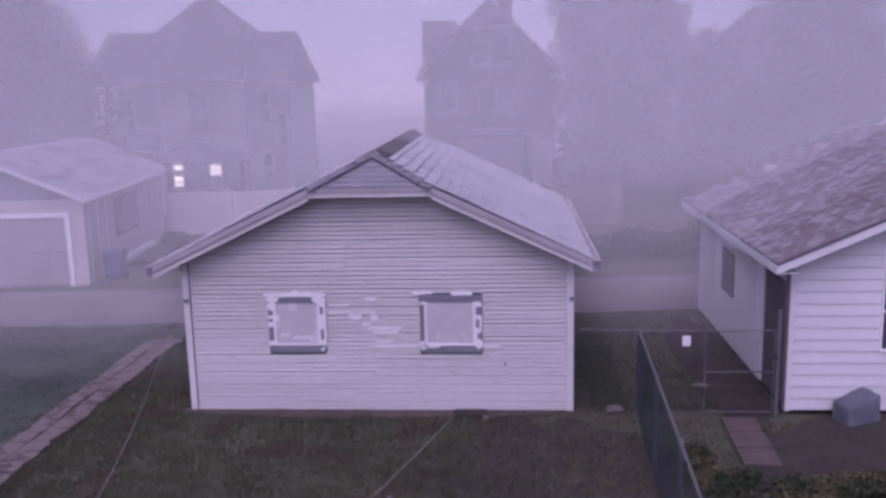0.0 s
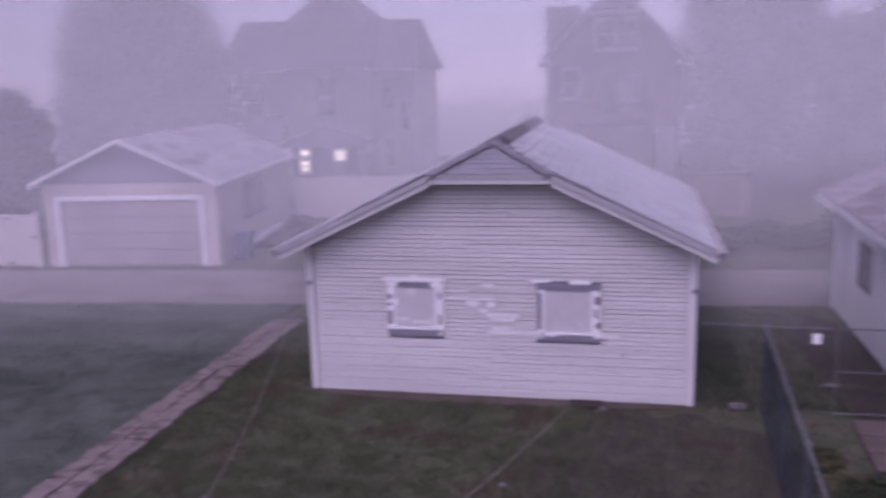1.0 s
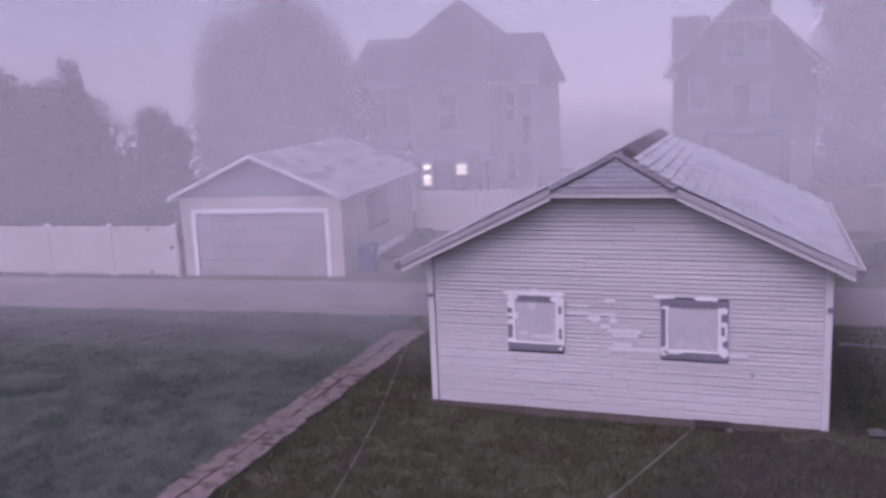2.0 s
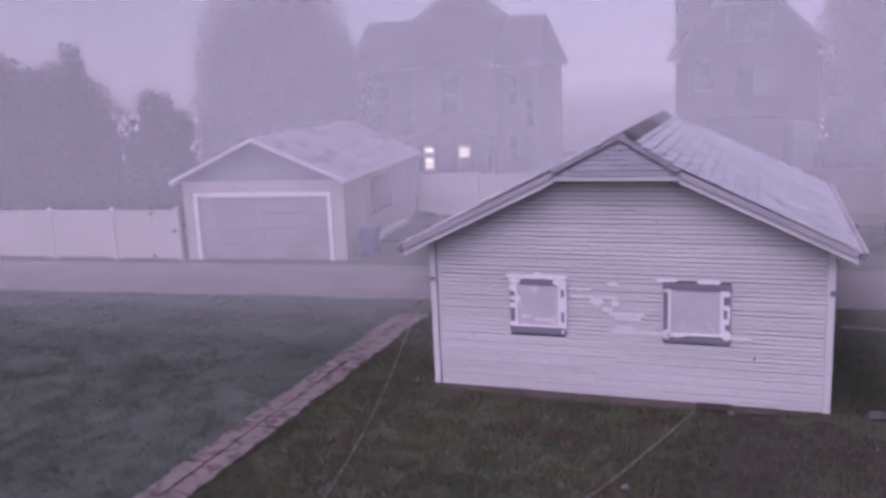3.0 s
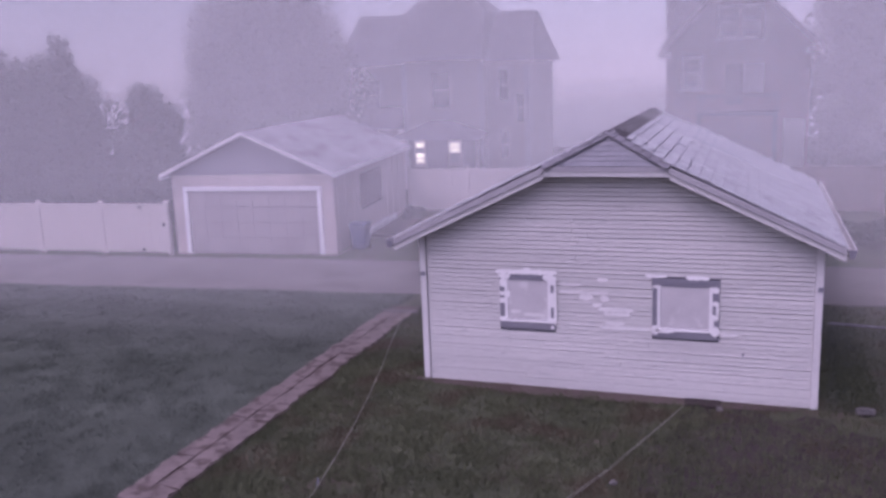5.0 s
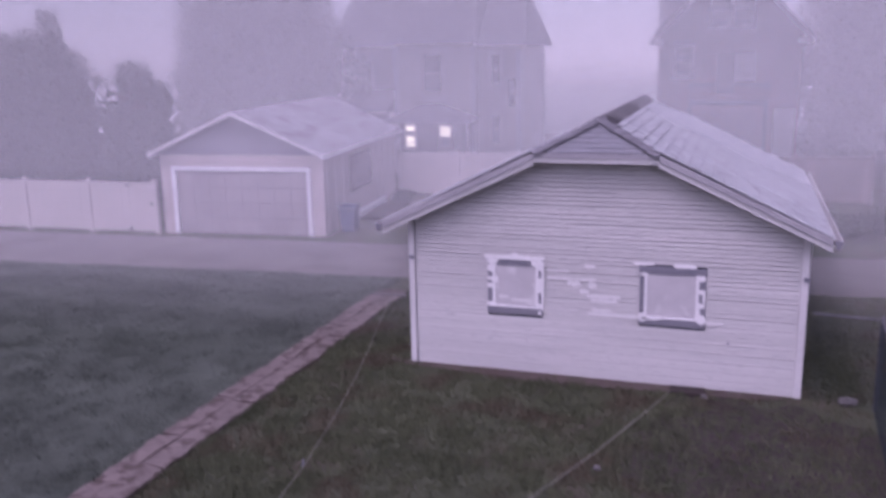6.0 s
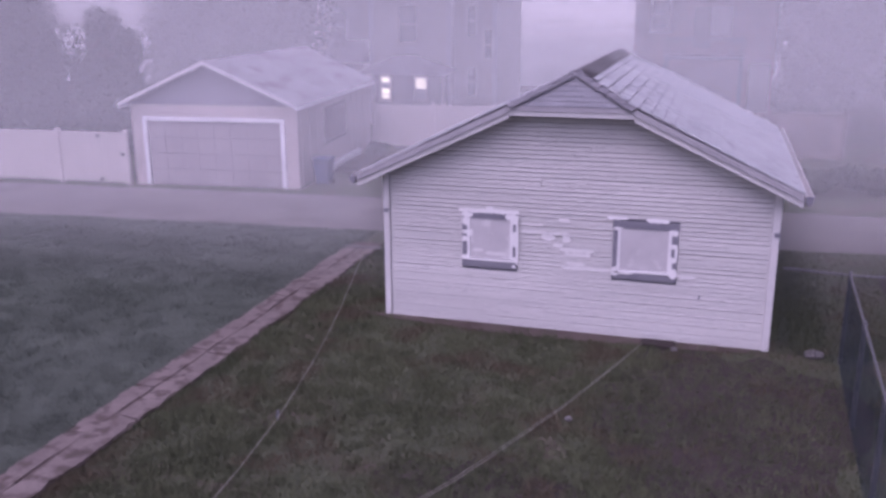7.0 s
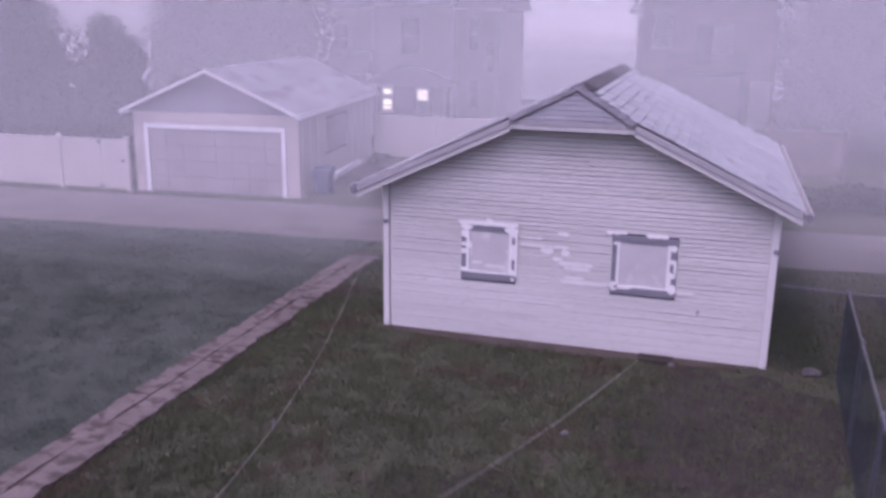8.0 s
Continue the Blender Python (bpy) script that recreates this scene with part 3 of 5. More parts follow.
for i in range(7):
    zz = GE - 0.04 + i * 0.15
    hw = min(GW / 2 - 0.02, (GR - 0.14 - zz - 0.15) / sl)
    if hw > 0.1:
        bm = bmesh.new()
        prism(bm, [(-0.022, zz), (-0.008, zz + 0.148), (0.0, zz + 0.148), (0.0, zz)], "x", GW / 2 - hw, GW / 2 + hw)
        part("gable_board", bm, M["g_gable"], gable)
bm = bmesh.new()
for sx in (-1, 1):
    slab_of(bm, [(GW / 2, -0.35, GR), (GW / 2 + sx * (GW / 2 + GO), -0.35, GE), (GW / 2 + sx * (GW / 2 + GO), GD + 0.35, GE), (GW / 2, GD + 0.35, GR)], 0.08)
groof = part("roof", bm, M["frost_thin"], garage, "frost-covered grey shingle roof")
for sx in (-1, 1):
    xe = GW / 2 + sx * (GW / 2 + GO)
    part("rake_board", prism(bmesh.new(), [(GW / 2, GR + 0.01), (xe, GE + 0.01), (xe, GE - 0.10), (GW / 2, GR - 0.10)], "y", -0.39, -0.352), M["trim"], garage)
    part("eave_board", boxed(xe - 0.02, xe + 0.02, -0.35, GD + 0.35, GE - 0.14, GE - 0.02), M["white_far"], garage)
for a, b, cc, d in ((0.46, 0.60, 0.0, 2.0), (4.96, 5.10, 0.0, 2.0), (0.46, 5.10, 2.0, 2.13)):
    part("door_casing", boxed(a, b, -0.05, 0.03, cc, d, 0.01), M["fresh"], garage)
gdoor = part("garage_door", boxed(0.60, 4.96, 0.04, 0.08, 0.0, 2.0), M["g_door"], garage, "grey sectional garage door")
for r in range(4):
    for k in range(8):
        x0 = 0.62 + k * 0.542
        part("door_panel", boxed(x0, x0 + 0.535, 0.026, 0.045, 0.03 + r * 0.492, 0.48 + r * 0.492, 0.006), M["g_door"], gdoor)
    part("rail", boxed(0.60, 4.96, 0.012, 0.04, 0.485 + r * 0.492, 0.515 + r * 0.492) if r < 3 else boxed(0.60, 4.96, 0.012, 0.04, 1.96, 2.0), M["g_door"], gdoor)
gw = part("window", boxed(GW - 0.01, GW + 0.025, 2.5, 4.85, 0.98, 2.2), M["dark_plum"], side, "wide dark side window with upright bars")
for k in range(5):
    part("pane", boxed(GW + 0.01, GW + 0.032, 2.56 + k * 0.455, 2.96 + k * 0.455, 1.06, 2.12), M["pane"], gw)
for k in range(11):
    yy = 0.3 + k * 0.75
    if not 2.4 < yy < 4.9:
        part("batten", boxed(GW - 0.005, GW + 0.018, yy, yy + 0.06, 0.0, GE - 0.1), M["g_wall"], side)
for k in range(14):
    part("shingle_course", slab_of(bmesh.new(), [(GW / 2 + 0.02 + k * 0.197, -0.36, GR - k * 0.197 * sl + 0.006), (GW / 2 + 0.2 + k * 0.197, -0.36, GR - (k * 0.197 + 0.18) * sl + 0.016),
                                                 (GW / 2 + 0.2 + k * 0.197, GD + 0.36, GR - (k * 0.197 + 0.18) * sl + 0.016), (GW / 2 + 0.02 + k * 0.197, GD + 0.36, GR - k * 0.197 * sl + 0.006)], 0.012), M["frost_thin"], groof)

# bin and raised bed beside the garage
binm = GM @ pose(6.02, 0.75, 0.03) @ Matrix.Diagonal((0.86, 0.86, 0.84, 1))
wb = thing("wheelie_bin", binm, "dark blue plastic wheeled bin beside the garage", "bin")
bm = bmesh.new()
v0 = [bm.verts.new((sx * 0.24, sy * 0.28, 0.06)) for sx, sy in ((-1, -1), (1, -1), (1, 1), (-1, 1))]
v1 = [bm.verts.new((sx * 0.31, sy * 0.36, 0.92)) for sx, sy in ((-1, -1), (1, -1), (1, 1), (-1, 1))]
for i in range(4):
    bm.faces.new((v0[i], v0[(i + 1) % 4], v1[(i + 1) % 4], v1[i]))
bm.faces.new(v0[::-1])
bm.faces.new(v1)
bmesh.ops.bevel(bm, geom=bm.edges[:], offset=0.025, segments=2, affect="EDGES")
part("body", bm, M["bin"], wb)
lid = prism(bmesh.new(), [(-0.39, 0.92), (0.39, 0.92), (0.39, 0.97), (0.1, 1.03), (-0.39, 0.98)], "x", -0.33, 0.33)
part("lid", lid, M["bin"], wb)
for sx in (-0.25, 0.25):
    part("wheel", rod(bmesh.new(), (sx - 0.03, 0.28, 0.07), (sx + 0.03, 0.28, 0.07), 0.10, 14), M["dark"], wb)

bed = thing("raised_bed", GM @ pose(6.0, 2.3, 0), "raised plant bed edged with a white board", "planter")
part("edge_board", boxed(-0.40, -0.26, 0.5, 3.6, 0, 0.30, 0.012), M["fresh"], bed)
part("soil", boxed(-0.28, 0.7, 0.4, 3.4, 0, 0.14), M["earth"], bed)


def leaves(n, centre, radii, size, seed, lumps=24, floor=0.02, core=0.55):
    """Many small leaf quads gathered in clumps inside an ellipsoid."""
    g = np.random.default_rng(seed)
    d = g.normal(size=(lumps, 3))
    d /= np.linalg.norm(d, axis=1)[:, None]
    rad = core + (1.0 - core) * g.random(lumps)[:, None]
    cl = d * rad * 0.82
    k = g.integers(0, lumps, n)
    off = g.normal(size=(n, 3))
    off /= np.linalg.norm(off, axis=1)[:, None]
    p = cl[k] + off * (0.14 + 0.22 * g.random(n) ** 0.6)[:, None]
    p = p * np.array(radii) + np.array(centre)
    p[:, 2] = np.maximum(p[:, 2], floor + size)
    a = g.normal(size=(n, 3))
    a /= np.linalg.norm(a, axis=1)[:, None]
    b = np.cross(a, g.normal(size=(n, 3)))
    b /= np.linalg.norm(b, axis=1)[:, None]
    s = (size * (0.6 + 0.8 * g.random(n)))[:, None]
    return np.stack([p - a * s, p + b * s * 0.5, p + a * s, p - b * s * 0.5], axis=1)


def shrub(name, m, radii, n, size, seed, material, label, stems=5, group=""):
    t = thing(name, m, label, "shrub", group)
    g = random.Random(seed)
    for i in range(stems):
        a = 2 * math.pi * i / stems + g.random()
        part("stem", rod(bmesh.new(), (0.05 * math.cos(a), 0.05 * math.sin(a), -0.03), (radii[0] * 0.5 * math.cos(a), radii[1] * 0.5 * math.sin(a), radii[2] * 1.2), 0.02, 6, 0.006), M["bark"], t)
    part("foliage", quick_tris("foliage", leaves(n, (0, 0, radii[2] * 0.95), radii, size, seed, lumps=18, core=0.3), material, 4), None, t)
    return t


shrub("low_shrub", GM @ pose(6.35, 6.0, 0.0), (0.5, 0.7, 0.32), 900, 0.07, 5, M["leaf_dark"], "low dark green plants at the end of the raised bed")

# ---- vinyl fences along the lane ----
def vinyl_fence(m, length, height, label, step=2.4, mat=M["vinyl_fence"]):
    f = thing("fence", m, label, "fence")
    n = max(1, round(length / step))
    w = length / n
    for i in range(n + 1):
        p = part("post", boxed(i * w - 0.06, i * w + 0.06, -0.06, 0.06, -0.1, height + 0.05, 0.008), mat, f)
        bm = bmesh.new()
        v = [bm.verts.new((i * w + a, b, height + 0.05)) for a, b in ((-0.08, -0.08), (0.08, -0.08), (0.08, 0.08), (-0.08, 0.08))]
        top = bm.verts.new((i * w, 0, height + 0.13))
        for k in range(4):
            bm.faces.new((v[k], v[(k + 1) % 4], top))
        bm.faces.new(v[::-1])
        part("cap", bm, mat, p)
    for i in range(n):
        a, b = i * w + 0.06, (i + 1) * w - 0.06
        part("top_rail", boxed(a, b, -0.03, 0.03, height - 0.12, height, 0.006), mat, f)
        part("bottom_rail", boxed(a, b, -0.03, 0.03, 0.05, 0.19, 0.006), mat, f)
        k = max(1, round((b - a) / 0.29))
        for j in range(k):
            x0 = a + (b - a) * j / k
            part("board", boxed(x0 + 0.003, x0 + (b - a) / k - 0.003, -0.014, 0.014, 0.19, height - 0.12), mat, f)
    return f


f1 = vinyl_fence(pose(-17.50, 23.45, 0, 0, 0, 180 + 4.0), 14.4, 1.62, "cream solid vinyl privacy fence along the lane")
# gate furniture next to the garage
part("hinge", boxed(0.88, 0.98, 0.03, 0.09, 1.48, 1.56, 0.008), M["dark"], f1)
part("hinge", boxed(0.88, 0.98, 0.03, 0.09, 0.10, 0.18, 0.008), M["dark"], f1)
part("latch", boxed(0.08, 0.16, 0.03, 0.09, 0.9, 1.0, 0.008), M["dark"], f1)
vinyl_fence(GM @ pose(5.6, 8.3, 0, 0, 0, -2), 9.6, 1.66, "cream vinyl fence behind the garage and shed")
vinyl_fence(GM @ pose(5.6, 8.3, 0, 0, 0, -2) @ pose(9.75, 0, 0), 7.4, 1.64, "weathered brownish board fence across the lane", 2.4, M["old_fence"])

# ---- neighbouring garage ----
nb = thing("neighbour_garage", pose(4.6, 14.3, 0), "white sided garage with patchy frosted brown roof", "garage")
NW, ND, NE, NR = 7.4, 6.7, 2.62, 4.36
nsl = (NR - NE) / (NW / 2 + 0.35)
bm = bmesh.new()
prism(bm, [(0, 0.06), (NW, 0.06), (NW, NR - 0.1 - nsl * NW / 2), (NW / 2, NR - 0.1), (0, NR - 0.1 - nsl * NW / 2)], "y", 0.02, 0.15)
nfront = part("front_wall", bm, M["vinyl_siding"], nb)
for i in range(20):
    zz = 0.08 + i * 0.2
    hw = min(NW / 2, (NR - 0.1 - zz - 0.2) / nsl)
    if hw < 0.2:
        break
    bm = bmesh.new()
    prism(bm, [(-0.022, zz), (-0.006, zz + 0.192), (0.02, zz + 0.192), (0.02, zz)], "x", NW / 2 - hw + (0.05 if hw > 3.6 else 0), NW / 2 + hw)
    part("siding_board", bm, M["vinyl_siding"], nfront)
nside = part("side_wall", boxed(0, 0.14, 1.52, ND, 0.06, NE), M["vinyl_siding"], nb)
part("side_wall", boxed(0, 0.14, 0.15, 0.22, 0.06, NE), M["vinyl_siding"], nb)
part("side_wall", boxed(0, 0.14, 0.22, 1.52, 2.2, NE), M["vinyl_siding"], nb)
part("side_wall", boxed(NW - 0.14, NW, 0.15, ND, 0.06, NE), M["vinyl_siding"], nb)
part("back_wall", boxed(0.14, NW - 0.14, ND - 0.14, ND, 0.06, NE), M["vinyl_siding"], nb)
part("plinth", boxed(0.03, NW - 0.03, 0.04, ND - 0.03, -0.1, 0.06), M["earth"], nb)
sd = part("side_door", boxed(0.05, 0.10, 0.24, 1.50, 0.02, 2.2), M["dark_plum"], nb, "dark plank door")
for k in range(5):
    part("plank", boxed(0.03, 0.05, 0.26 + k * 0.248, 0.50 + k * 0.248, 0.05, 2.17, 0.004), M["dark_plum"], sd)
part("corner_trim", boxed(-0.02, 0.07, -0.02, 0.05, 0.05, 2.5, 0.006), M["vinyl_siding"], nb)
nwin = part("window", boxed(-0.03, 0.02, 3.5, 4.45, 1.1, 2.02, 0.008), M["dark_plum"], nb, "small dark-framed side window")
part("pane", boxed(-0.036, -0.028, 3.58, 4.37, 1.18, 1.94), M["pane"], nwin)
fw = part("window", boxed(1.44, 2.5, -0.05, 0.03, 1.08, 2.45, 0.01), M["white_far"], nb, "front window")
for k in range(2):
    part("pane", boxed(1.46, 2.42, -0.058, -0.04, 1.14 + k * 0.64, 1.74 + k * 0.64), M["pane"], fw)
bm = bmesh.new()
for sx in (-1, 1):
    xe = NW / 2 + sx * (NW / 2 + 0.35)
    slab_of(bm, [(NW / 2, -0.35, NR - 0.02), (xe, -0.35, NE - 0.02), (xe, ND + 0.4, NE - 0.02), (NW / 2, ND + 0.4, NR - 0.02)], 0.07)
nroof = part("roof", bm, M["patchy"], nb, "brown shingle roof with patches of frost")
for sx in (-1, 1):
    xe = NW / 2 + sx * (NW / 2 + 0.35)
    part("rake_board", prism(bmesh.new(), [(NW / 2, NR - 0.03), (xe, NE - 0.03), (xe, NE - 0.17), (NW / 2, NR - 0.17)], "y", -0.385, -0.352), M["vinyl_siding"], nb)
    part("drip_edge", prism(bmesh.new(), [(NW / 2, NR + 0.005), (xe, NE + 0.005), (xe, NE - 0.028), (NW / 2, NR - 0.028)], "y", -0.40, -0.352), M["dark_plum"], nb)
    part("eave_board", boxed(xe - 0.02, xe + 0.015, -0.35, ND + 0.4, NE - 0.16, NE - 0.03), M["vinyl_siding"], nb)
part("soffit", boxed(-0.34, 0.0, -0.35, ND + 0.4, NE - 0.17, NE - 0.15), M["vinyl_siding"], nb)
part("vent_pipe", rod(bmesh.new(), (1.45, 6.3, 3.1), (1.45, 6.3, 3.50), 0.15, 12), M["frost"], nb, "short white roof vent")
dsp = part("downspout", rod(bmesh.new(), (-0.05, -0.02, 0.1), (-0.05, -0.02, 2.45), 0.035, 10), M["dark_plum"], nb)

tarp = thing("tarp_bundle", pose(5.62, 13.95, 0.03, 0, -7, 18) @ Matrix.Diagonal((0.66, 0.62, 0.82, 1)), "grey-blue tarpaulin bundle leaning at the garage wall", "tarp")
bm = boxed(-0.46, 0.46, -0.34, 0.34, -0.04, 0.46, 0.07)
bmesh.ops.subdivide_edges(bm, edges=bm.edges[:], cuts=2, use_grid_fill=True)
for v in bm.verts:
    k = max(0.0, v.co.z / 0.46)
    v.co.x += 0.10 * k + 0.03 * noise.noise(v.co * 4)
    v.co.y += 0.10 * k + 0.03 * noise.noise(v.co * 4 + Vector((3, 1, 0)))
    v.co.z = v.co.z * (0.80 + 0.32 * (v.co.x + 0.4)) + 0.03 * noise.noise(v.co * 5) * k
part("cover", bm, M["tarp"], tarp)

# ---- wire fence and gate ----
FX, FY, FZ = 2.18, 14.2, 1.46


def wire_mesh(length, height, step=0.055, r=0.0035):
    """Diagonal wires woven between a lower and an upper edge, along local x."""
    vs, fs = [], []
    n = int((length + height) / step)
    for way in (0, 1):
        for i in range(n):
            a = i * step - height
            p0, p1 = (a, 0.0), (a + height, height)
            if p0[0] < 0:
                p0 = (0.0, -a)
            if p1[0] > length:
                p1 = (length, height - (p1[0] - length))
            if p1[1] - p0[1] < 0.02:
                continue
            if way:
                p0, p1 = (length - p0[0], p0[1]), (length - p1[0], p1[1])
            y = 0.004 if way else -0.004
            k = len(vs)
            dx, dz = p1[0] - p0[0], p1[1] - p0[1]
            q = math.hypot(dx, dz)
            nx, nz = -dz / q * r, dx / q * r
            for px, pz in (p0, p1):
                vs += [(px + nx, y, pz + nz), (px, y - r, pz), (px - nx, y, pz - nz), (px, y + r, pz)]
            fs += [(k + j, k + (j + 1) % 4, k + 4 + (j + 1) % 4, k + 4 + j) for j in range(4)]
    return soup("wire_mesh", vs, fs, M["mesh"])


def chain_fence(m, length, posts, label, r=0.0035, step=0.055):
    f = thing("wire_fence", m, label, "fence")
    for x in posts:
        p = part("post", rod(bmesh.new(), (x, 0, -0.2), (x, 0, FZ + 0.02), 0.03, 12), M["galv"], f)
        part("cap", rod(bmesh.new(), (x, 0, FZ + 0.02), (x, 0, FZ + 0.07), 0.036, 12, 0.012), M["galv"], p)
    part("top_rail", rod(bmesh.new(), (0, 0, FZ), (length, 0, FZ), 0.016, 10), M["galv"], f)
    part("mesh", wire_mesh(length, FZ - 0.06, step, r), None, f, "dark woven wire mesh", pose(0, -0.03, 0.04))
    return f


chain_fence(pose(FX, FY, 0, 0, 0, -92.7), 9.2, (0.0, 2.3, 4.6, 6.9, 9.2), "chain-link fence with dark green mesh and steel rail", 0.0022, 0.09)
chain_fence(pose(1.22, FY + 0.12, 0, 0, 0, -7), 0.92, (), "short chain-link fence beside the white shed", 0.0018, 0.07)
chain_fence(pose(FX + 0.04, FY, 0, 0, 0, 0), 0.94, (), "short chain-link fence next to the gate", 0.0018, 0.07)
gate = thing("wire_gate", pose(3.22, FY, 0), "steel-framed chain-link gate beside the garage", "gate")
for x in (0.03, 1.13):
    part("upright", rod(bmesh.new(), (x, 0, 0.06), (x, 0, FZ), 0.011, 10), M["galv"], gate)
for zz in (0.07, 0.76, FZ):
    part("rail", rod(bmesh.new(), (0.03, 0, zz), (1.13, 0, zz), 0.013, 10), M["galv"], gate)
part("mesh", wire_mesh(1.1, FZ - 0.1, 0.08, 0.0013), None, gate, "", pose(0.03, -0.02, 0.06))
part("gate_post", rod(bmesh.new(), (1.20, 0, -0.2), (1.20, 0, FZ + 0.35), 0.032, 12), M["galv"], gate)
part("hinge", boxed(1.12, 1.22, -0.03, 0.03, 0.98, 1.02), M["dark"], gate)
sg = thing("sign_plate", pose(2.93, FY - 0.05, 1.22), "small blank white plate hung on the wire fence", "sign")
part("plate", boxed(-0.065, 0.065, -0.012, 0.0, 0.0, 0.17, 0.004), M["curtain"], sg)
part("wire_tie", rod(bmesh.new(), (0, -0.006, 0.19), (0, 0.03, 0.25), 0.004, 6), M["galv"], sg)

# slab walk before the gate and loose stones
gslab = thing("stone_slab", pose(3.72, 13.2, 0.02, 0, 0, -3), "worn pinkish concrete slab walk by the gate", "paving")
for k in range(3):
    part("slab", boxed(-0.27, 0.27, -1.0 + k * 0.62, -0.42 + k * 0.62, -0.05, 0.03, 0.012), M["slab_gap"], gslab)


def rock(m, size, seed, label):
    bm = bmesh.new()
    bmesh.ops.create_icosphere(bm, subdivisions=3, radius=1.0)
    for v in bm.verts:
        k = 1 + 0.35 * noise.noise(v.co * 1.4 + Vector((seed, 0, 0)))
        v.co = Vector((v.co.x * size[0] * k, v.co.y * size[1] * k, v.co.z * size[2] * k))
    ob = part("stone", bm, M["stone"])
    ob.matrix_basis = m
    return tagged(ob, label, "stone")


rock(pose(1.80, 14.35, 0.05), (0.15, 0.10, 0.07), 1.0, "pale flat stone on bare earth")
rock(pose(-1.60, 11.05, 0.03), (0.05, 0.05, 0.04), 2.0, "small pale pebble in the grass")
rock(pose(-0.35, 14.0, 0.03), (0.06, 0.05, 0.04), 3.0, "small stone by the shed wall")
rock(pose(3.5, 15.6, 0.03), (0.16, 0.08, 0.04), 5.0, "pale flat stone behind the gate")
stp = thing("stepping_slab", pose(-0.62, 14.18, 0.03), "broken brown slab at the foot of the shed", "paving")
part("slab", boxed(-0.28, 0.28, -0.14, 0.14, -0.04, 0.03, 0.012), M["earth"], stp)

# ---- house behind the garage ----
ha = thing("house", pose(-14.4, 40.0, 0), "tall cream house with dark hipped roof and lit windows", "house")
hw = part("wall", boxed(-4.7, 4.6, 0.6, 6.0, 0, 5.75), M["tan"], ha)
part("bay_wall", boxed(-1.2, 2.6, -0.2, 0.6, 0, 5.8), M["cream"], ha, "cream projecting bay")
for x in (-4.65, -1.2, 2.6, 4.55):
    part("corner_board", boxed(x - 0.1, x + 0.1, (0.5 if abs(x) > 3 else -0.26), (0.62 if abs(x) > 3 else -0.18), 0, 5.7), M["white_far"], hw)
bm = bmesh.new()
prism(bm, [(-5.0, 5.65), (4.95, 5.65), (4.42, 8.05), (-4.7, 8.2)], "y", 1.4, 7.0)
for v in bm.verts:
    if v.co.z < 6:
        v.co.y = 0.1 if v.co.y < 4 else 6.4
    else:
        v.co.y = 3.0 if v.co.y < 4 else 3.6
rf = part("roof", bm, M["roof_far"], ha, "dark steep slate roof")
bm = bmesh.new()
rings = []
for zz, half, y0, y1 in ((5.8, 2.2, -0.45, 5.6), (8.05, 2.05, 1.0, 4.6), (9.75, 0.12, 2.3, 2.9)):
    rings.append([bm.verts.new(p) for p in ((0.45 - half, y0, zz), (0.45 + half, y0, zz), (0.45 + half, y1, zz), (0.45 - half, y1, zz))])
for lo, hi in zip(rings, rings[1:]):
    for k in range(4):
        bm.faces.new((lo[k], lo[(k + 1) % 4], hi[(k + 1) % 4], hi[k]))
bm.faces.new(rings[0][::-1])
bm.faces.new(rings[-1])
part("tower_roof", bm, M["roof_far"], ha)
for sx in (-1, 1):
    part("cornice", boxed(-4.95 if sx < 0 else 2.65, -1.3 if sx < 0 else 4.9, 0.05, 0.25, 5.5, 5.68), M["tan"], ha)


def house_window(parent, x0, x1, z0, z1, y, pane, frame_mat, rows=2, cols=1, label=""):
    w = part("window", boxed(x0 - 0.09, x1 + 0.09, y - 0.05, y + 0.03, z0 - 0.09, z1 + 0.12, 0.01), frame_mat, parent, label)
    for r in range(rows):
        for k in range(cols):
            a = x0 + (x1 - x0) * k / cols + 0.02
            b = x0 + (x1 - x0) * (k + 1) / cols - 0.02
            lo = z0 + (z1 - z0) * r / rows + 0.02
            hi = z0 + (z1 - z0) * (r + 1) / rows - 0.02
            part("pane", boxed(a, b, y - 0.065, y - 0.03, lo, hi), pane[r] if isinstance(pane, (list, tuple)) else pane, w)
    part("sill", boxed(x0 - 0.14, x1 + 0.14, y - 0.12, y, z0 - 0.15, z0 - 0.09), frame_mat, w)
    return w


house_window(ha, 0.2, 1.05, 3.65, 5.3, -0.2, M["pane"], M["tan"], label="tall dark upper window")
house_window(ha, -3.6, -2.8, 3.6, 5.0, 0.6, M["pane"], M["tan"])
house_window(ha, 3.25, 3.65, 3.9, 5.3, 0.6, M["pane"], M["cream"])
house_window(ha, 3.25, 3.65, 1.2, 2.5, 0.6, M["pane"], M["cream"])
